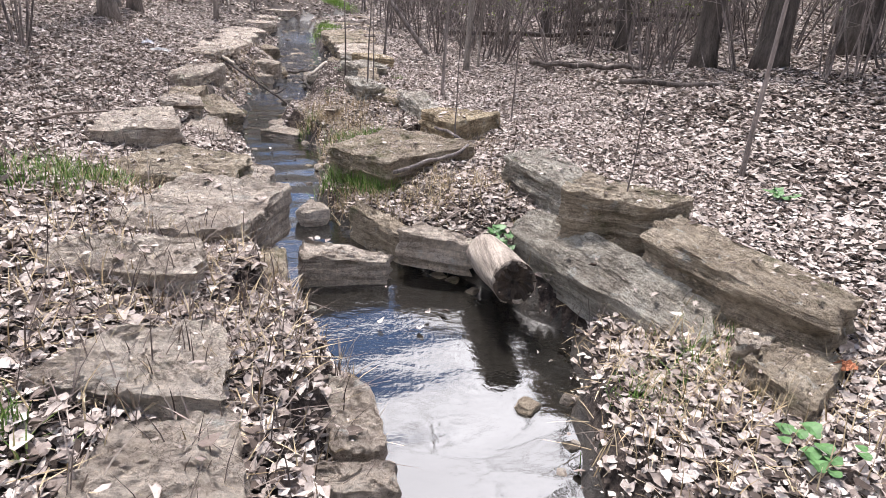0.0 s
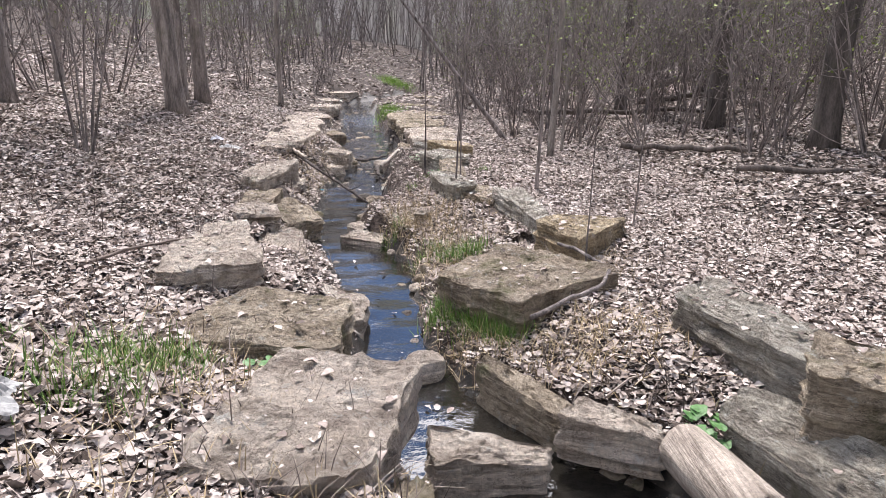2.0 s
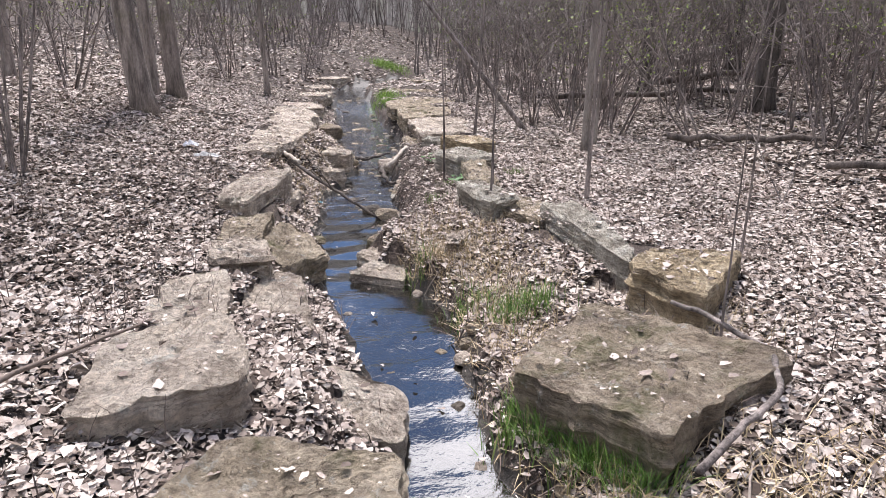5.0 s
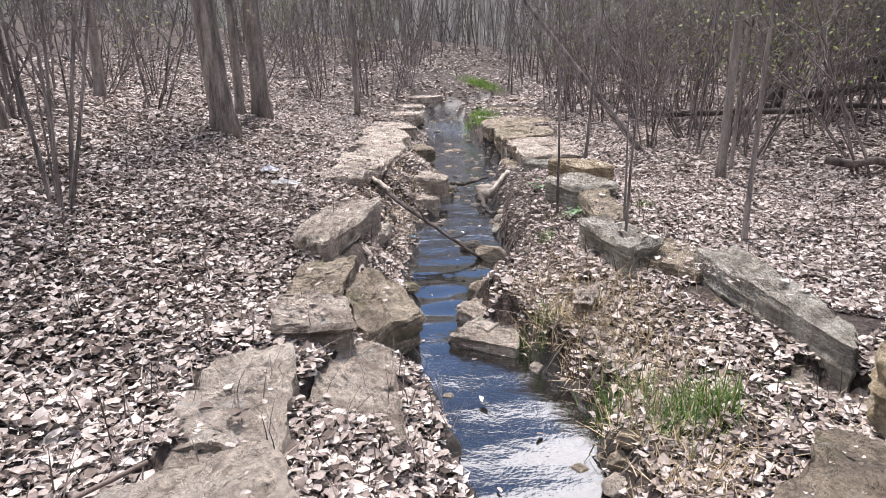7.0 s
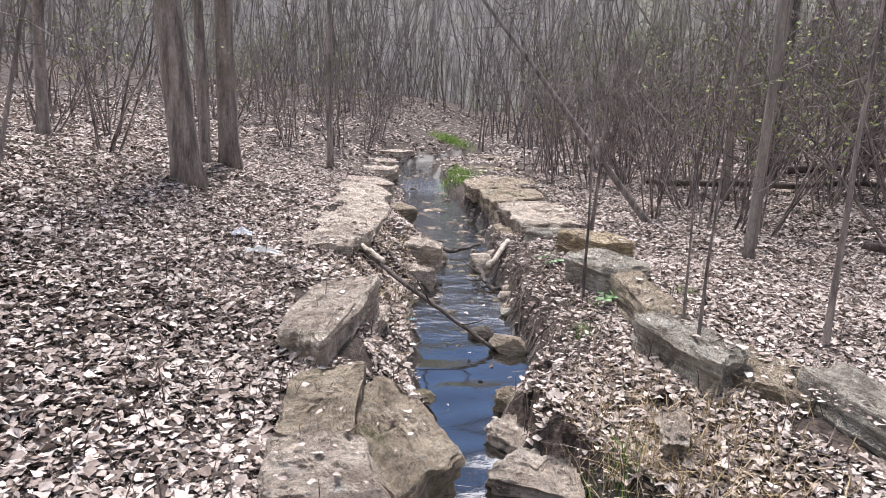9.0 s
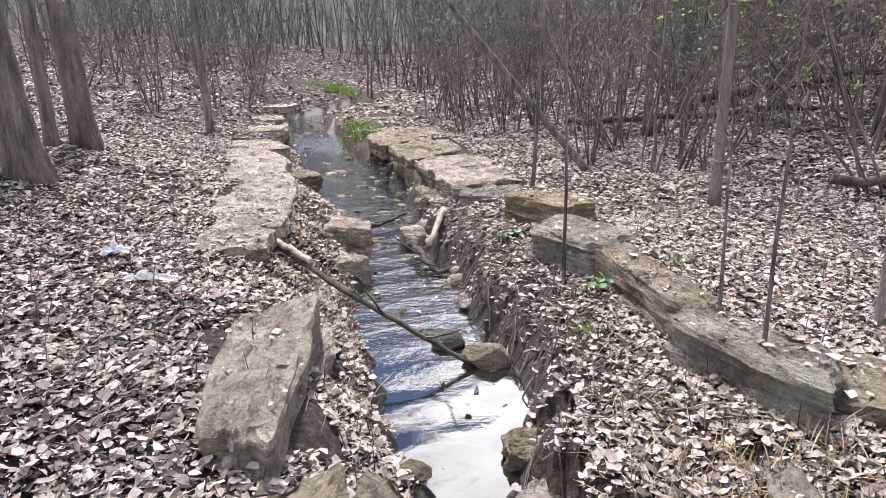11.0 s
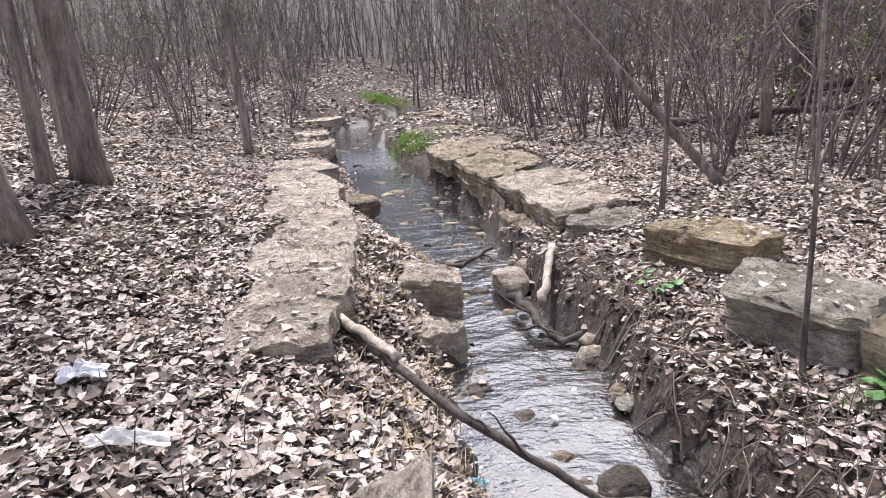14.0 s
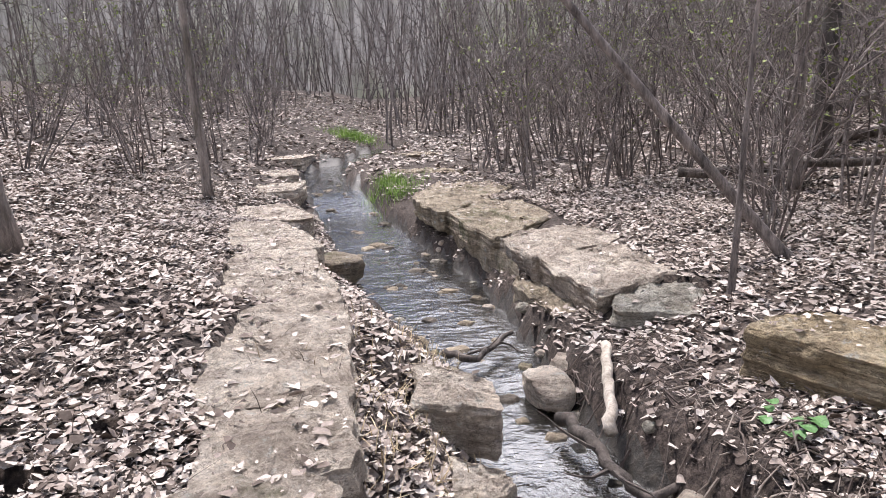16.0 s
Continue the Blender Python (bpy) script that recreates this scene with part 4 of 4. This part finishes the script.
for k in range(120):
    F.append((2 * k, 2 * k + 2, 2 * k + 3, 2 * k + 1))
tagged(mesh_object("backdrop", V, F, back_mat), "grey-brown line of distant bare woods, glowing faintly as haze", "woods", kind="structure")


# ---- fallen leaves, straw, twigs ----
rng = np.random.default_rng(7)


def litter(name, count, xa, xb, ya, yb, size, keep_stone=0.035, edge=0.05, flatness=0.24, coarse=False):
    x, y = rng.uniform(xa, xb, count), rng.uniform(ya, yb, count)
    a, b = np.interp(y, STREAM_Y, STREAM_LEFT), np.interp(y, STREAM_Y, STREAM_RIGHT)
    d = np.where(y > 42, 1.0, np.maximum(a - x, x - b))
    ok = (d > edge + rng.uniform(0, 0.22, count)) | (rng.random(count) < (0.001 if coarse else 0.004))
    x, y, d = x[ok], y[ok], d[ok]
    z = np.maximum(land(x, y), water_level(y) + 0.004)
    st = under_stone(x, y)
    above = st > z
    dl = np.interp(y, STREAM_Y, STREAM_LEFT) - x
    chance = np.where((dl > 0.75) & (y > 15.5), 0.09, keep_stone) + np.where(y > 26, 0.25, 0.0) + np.where(x - np.interp(y, STREAM_Y, STREAM_RIGHT) > 1.3, 0.04, 0.0)
    dr = x - np.interp(y, STREAM_Y, STREAM_RIGHT)
    bare = (y > 14.3) & (y < 18.6) & (dr > -0.1) & (dr < 0.55)
    keep = np.where(bare, rng.random(len(x)) < 0.36, ~above | (rng.random(len(x)) < chance))
    x, y, z, st, above = x[keep], y[keep], z[keep], st[keep], above[keep]
    z = np.where(above, st + 0.012, z + rng.uniform(0.004, 0.04, len(x)))
    n = len(x)
    shape = np.array([(0, -0.48, 0.03), (-0.42, -0.30, 0.10), (-0.38, 0.16, 0.13), (0, 0.56, 0.02), (0.38, 0.16, 0.13), (0.42, -0.30, 0.10), (0, -0.04, 0.0)])
    P = np.repeat(shape[None], n, 0)
    P[:, :, 0] *= rng.uniform(0.45, 1.05, n)[:, None]
    curl = rng.normal(0.5, 1.0, n)
    P[:, :, 2] *= curl[:, None]
    P[:, 3, 2] += rng.normal(0, 0.16, n)
    P += rng.normal(0, 0.065, P.shape) * [1, 1, 0.9]
    P *= (size * rng.uniform(0.4, 1.45, n))[:, None, None]
    w, t1, t2 = rng.uniform(0, 2 * np.pi, n), rng.normal(0, flatness, n), rng.normal(0, flatness, n)
    t1, t2 = np.where(above, t1 * 0.3, t1), np.where(above, t2 * 0.3, t2)
    Y_, Z_ = P[..., 1] * np.cos(t1)[:, None] - P[..., 2] * np.sin(t1)[:, None], P[..., 1] * np.sin(t1)[:, None] + P[..., 2] * np.cos(t1)[:, None]
    X_, Z_ = P[..., 0] * np.cos(t2)[:, None] + Z_ * np.sin(t2)[:, None], -P[..., 0] * np.sin(t2)[:, None] + Z_ * np.cos(t2)[:, None]
    X2, Y2 = X_ * np.cos(w)[:, None] - Y_ * np.sin(w)[:, None], X_ * np.sin(w)[:, None] + Y_ * np.cos(w)[:, None]
    verts = np.stack([X2 + x[:, None], Y2 + y[:, None], Z_ + z[:, None]], -1).reshape(-1, 3)
    fan = np.array([(6, k, (k + 1) % 6) for k in range(6)])
    if coarse:
        verts = verts.reshape(n, 7, 3)[:, [0, 1, 3, 5]].reshape(-1, 3)
        tris = (np.arange(n)[:, None, None] * 4 + np.array([(0, 1, 2), (0, 2, 3)])[None]).reshape(-1, 3)
    else:
        tris = (np.arange(n)[:, None, None] * 7 + fan[None]).reshape(-1, 3)
    return tagged(tri_object(name, verts, tris, leaf_mat, not coarse), "layer of curled pale brown fallen leaves", "leaves", kind="stuff")


litter("leaf_litter", 215000, -4.0, 6.0, 4.0, 17.5, 0.05, 0.02)
litter("leaf_crumbs", 240000, -3.5, 5.5, 4.5, 18, 0.018, 0.07, 0.02, 0.5, True)
litter("leaf_litter", 85000, -5.0, 7.0, 17.5, 27, 0.06, coarse=True)
litter("leaf_litter", 100000, -13.0, -4.0, 8, 30, 0.08, coarse=True)
litter("leaf_litter", 140000, 6.0, 18.0, 8, 30, 0.08, coarse=True)
litter("leaf_litter", 70000, -13.0, 18.0, -5, 4, 0.09, coarse=True)
litter("leaf_litter", 20000, -13.0, -4.0, 4, 8, 0.09, coarse=True)
litter("leaf_litter", 26000, 6.0, 18.0, 4, 8, 0.09, coarse=True)
litter("leaf_litter", 60000, -18.0, 20.0, 27, 58, 0.13, coarse=True)


def blades(n, x, y, z, length, lean, width, droop=0.5):
    """Thin bent blades, as vertices and triangles."""
    w = rng.uniform(0, 2 * np.pi, n)
    L = length * rng.uniform(0.5, 1.2, n)
    k = lean * rng.uniform(0.2, 1.3, n)
    dx, dy = np.cos(w), np.sin(w)
    sx, sy = -dy * width / 2, dx * width / 2
    V = []
    for f, wd in ((0, 1), (0.5, 0.8), (1, 0.15)):
        px, py = x + dx * L * k * f * (0.6 + 0.4 * f), y + dy * L * k * f * (0.6 + 0.4 * f)
        pz = z + L * np.sqrt(np.clip(1 - np.minimum(k, 0.97) ** 2, 0.02, 1)) * (f - droop * 0.35 * f * f)
        V += [np.stack([px + sx * wd, py + sy * wd, pz], -1), np.stack([px - sx * wd, py - sy * wd, pz], -1)]
    V = np.stack(V, 1).reshape(-1, 3)
    t = np.array([(0, 1, 2), (1, 3, 2), (2, 3, 4), (3, 5, 4)])
    return V, (np.arange(n)[:, None, None] * 6 + t[None]).reshape(-1, 3)


def scatter(name, n, patches, length, lean, width, mat, label, category, lift=0.0):
    ps = np.array(patches, float)
    pick = rng.integers(0, len(ps), n)
    x = ps[pick, 0] + rng.normal(0, 1, n) * ps[pick, 2]
    y = ps[pick, 1] + rng.normal(0, 1, n) * ps[pick, 3]
    a, b = np.interp(y, STREAM_Y, STREAM_LEFT), np.interp(y, STREAM_Y, STREAM_RIGHT)
    dry = np.maximum(a - x, x - b) > 0.06
    x, y = x[dry], y[dry]
    n = len(x)
    z = land(x, y) + lift
    V, T = blades(n, x, y, z, length, lean, width)
    return tagged(tri_object(name, V, T, mat), label, category, kind="stuff")


scatter("dry_grass", 4200, [(2.31, 9.55, 0.18, 0.4), (2.12, 11.75, 0.25, 0.6), (1.95, 12.95, 0.3, 0.5), (4.04, 6.22, 0.35, 0.5), (0.95, 8.12, 0.3, 0.4), (0.22, 19.01, 0.2, 1.0), (1.61, 12.94, 0.2, 0.4), (3.32, 10.97, 0.2, 0.2)], 0.2, 0.97, 0.005, straw_mat, "dry straw-coloured dead grass along the bank", "grass")
scatter("straw", 5200, [(2.4, 6.3, 0.5, 0.7), (1.5, 6.6, 0.5, 0.8), (4.1, 6.5, 0.5, 0.6), (3.0, 9.2, 0.4, 0.3), (2.2, 11.2, 0.3, 0.8), (1.9, 12.8, 0.3, 0.5), (-0.1, 16.6, 0.25, 1.2)], 0.15, 0.995, 0.006, straw_mat, "flattened dry straw lying among fallen leaves", "straw", 0.03)
scatter("dead_twigs", 6500, [(1.5, 11, 2.5, 4.0), (4, 12, 2.5, 4), (-1.2, 12, 1.6, 3.5), (2.3, 6.4, 0.7, 0.9)], 0.24, 0.97, 0.006, twig_mat, "scattered thin dead twigs on the leaves", "twigs", 0.035)


def tuft(x, y, n, radius, length, mat=None, label="tuft of fresh green grass growing in leaves", z=None):
    px, py = x + rng.normal(0, radius, n), y + rng.normal(0, radius, n)
    zz = land(px, py) if z is None else np.full(n, z)
    V, T = blades(n, px - x, py - y, zz - zz.min(), length, 0.6, 0.007)
    ob = tri_object("grass_tuft", V, T, mat or grass_mat)
    ob.location = (x, y, float(zz.min()))
    return tagged(ob, label, "grass", "grass tufts", "stuff")


for x_, y_, n_, r_, l_ in ((0.78, 8.05, 300, 0.12, 0.2), (0.74, 7.65, 200, 0.14, 0.16), (2.14, 10.2, 200, 0.07, 0.22), (2.28, 9.98, 260, 0.07, 0.24), (2.42, 9.76, 260, 0.07, 0.24), (2.6, 9.56, 240, 0.07, 0.22), (2.4, 11.65, 260, 0.11, 0.2), (0.2, 7.9, 80, 0.12, 0.12), (3.87, 6.36, 120, 0.09, 0.11),
                           (4.22, 6.62, 130, 0.13, 0.13), (4.46, 7.02, 90, 0.08, 0.14), (1.96, 11.94, 220, 0.13, 0.18), (2.17, 11.55, 160, 0.1, 0.18), (0.90, 8.27, 150, 0.07, 0.12),
                           (1.62, 5.47, 120, 0.06, 0.12), (1.56, 12.84, 90, 0.09, 0.18), (1.89, 15.58, 60, 0.05, 0.12), (1.69, 14.86, 70, 0.06, 0.14), (2.72, 15.80, 60, 0.05, 0.12)):
    tuft(x_, y_, n_, r_, l_)
tuft(0.38, 27.2, 420, 0.2, 0.34, bright_grass_mat, "bright green clump of grass by the stream")
tuft(0.1, 28.0, 420, 0.2, 0.34, bright_grass_mat, "bright green clump of grass by the stream")
tuft(-0.55, 41.0, 1500, 0.45, 0.4, bright_grass_mat, "bright green clump of grass by the stream")


def weed(x, y, n, size, z=None):
    """A low plant with broad rounded leaves."""
    base = tagged(new("weed"), "low weed with broad green leaves", "plant", "weeds")
    base.location = (x, y, float(land(x, y)) if z is None else z)
    for _ in range(n):
        w, L = random.uniform(0, 2 * math.pi), random.uniform(0.05, 0.16)
        up = random.uniform(0.04, 0.12)
        c = Vector((math.cos(w) * L, math.sin(w) * L, up))
        s = size * random.uniform(0.6, 1.2)
        V, F = [c.copy()], []
        for k in range(9):
            a = 2 * math.pi * k / 9
            V.append(c + Vector((math.cos(a) * s, math.sin(a) * s, 0.25 * s * math.cos(2 * a) + random.uniform(-0.15, 0.15) * s)))
        for k in range(9):
            F.append((0, 1 + k, 1 + (k + 1) % 9))
        mesh_object("leaf", V, F, weed_mat, base)
    return base


weed(3.54, 8.29, 16, 0.05)
weed(4.29, 5.77, 14, 0.036)
weed(2.05, 15.53, 14, 0.045)
weed(1.31, 8.42, 22, 0.035)
weed(5.94, 9.04, 12, 0.05)
weed(1.63, 17.30, 10, 0.04)


# roots and stalks hanging over the cut bank
V, F = [], []
root_random = random.Random(11)
for k in range(300):
    y_ = root_random.uniform(13.8, 18.8) if k < 210 else root_random.uniform(8.5, 13)
    x_ = float(np.interp(y_, STREAM_Y, STREAM_RIGHT)) + root_random.uniform(0.05, 0.7)
    p = Vector((x_, y_, float(land(x_, y_)) + 0.02))
    line = [p]
    a = root_random.uniform(0, 2 * math.pi)
    for _ in range(6):
        a += root_random.uniform(-0.6, 0.6)
        q_ = line[-1] + Vector((math.cos(a), math.sin(a), 0)) * root_random.uniform(0.04, 0.09)
        q_.z = float(land(q_.x, q_.y)) + root_random.uniform(0.015, 0.08)
        line.append(q_)
    r = root_random.uniform(0.002, 0.008)
    tube(V, F, line, [r * (1 - 0.1 * j) for j in range(7)], 4)
tagged(mesh_object("bank_roots", V, F, twig_mat), "thin tangled roots and stalks on the bank", "roots", kind="stuff")


# ---- litter left by people ----
def crumpled(name, x, y, rx, ry, h, mat, label, category, yaw=0):
    """A crumpled sheet lying on the ground."""
    n = 22
    V, F = [], []
    for i in range(n + 1):
        for j in range(n + 1):
            u, v = 2 * i / n - 1, 2 * j / n - 1
            e = 1 + 0.3 * noise.noise(Vector((x + u * 2, y + v * 2, 0)))
            f = max(0, 1 - (u * u + v * v) * 0.6)
            V.append((u * rx * e, v * ry * e, 0.01 + h * f * (0.5 + 0.9 * abs(noise.noise(Vector((x + u * 1.6, y + v * 4.0, 3))) ) * 2)))
    for i in range(n):
        for j in range(n):
            p = i * (n + 1) + j
            F.append((p, p + 1, p + n + 2, p + n + 1))
    ob = mesh_object(name, V, F, mat)
    ob.matrix_world = pose(x, y, float(land(x, y)) + 0.05, 0, 0, yaw)
    ob.modifiers.new("thickness", "SOLIDIFY").thickness = 0.004
    return tagged(ob, label, category)


crumpled("rag", 0.55, 7.25, 0.14, 0.12, 0.10, cloth_mat, "weathered grey rag crumpled among leaves", "rag", 30)
crumpled("plastic_wrapper", -1.33, 15.55, 0.085, 0.06, 0.05, plastic_mat, "crumpled white plastic wrapper on leaves", "litter", 15)
crumpled("paper_scrap", -0.99, 15.08, 0.15, 0.035, 0.04, paper_mat, "torn strip of white paper on leaves", "litter", -8)
crumpled("teal_wrapper", 0.21, 15.69, 0.05, 0.02, 0.015, teal_mat, "small teal wrapper at the water's edge", "litter", -20)
crumpled("rust_leaf", 4.78, 6.39, 0.05, 0.035, 0.02, rust_leaf_mat, "rust-coloured curled leaf beside a slab", "leaf", 10)
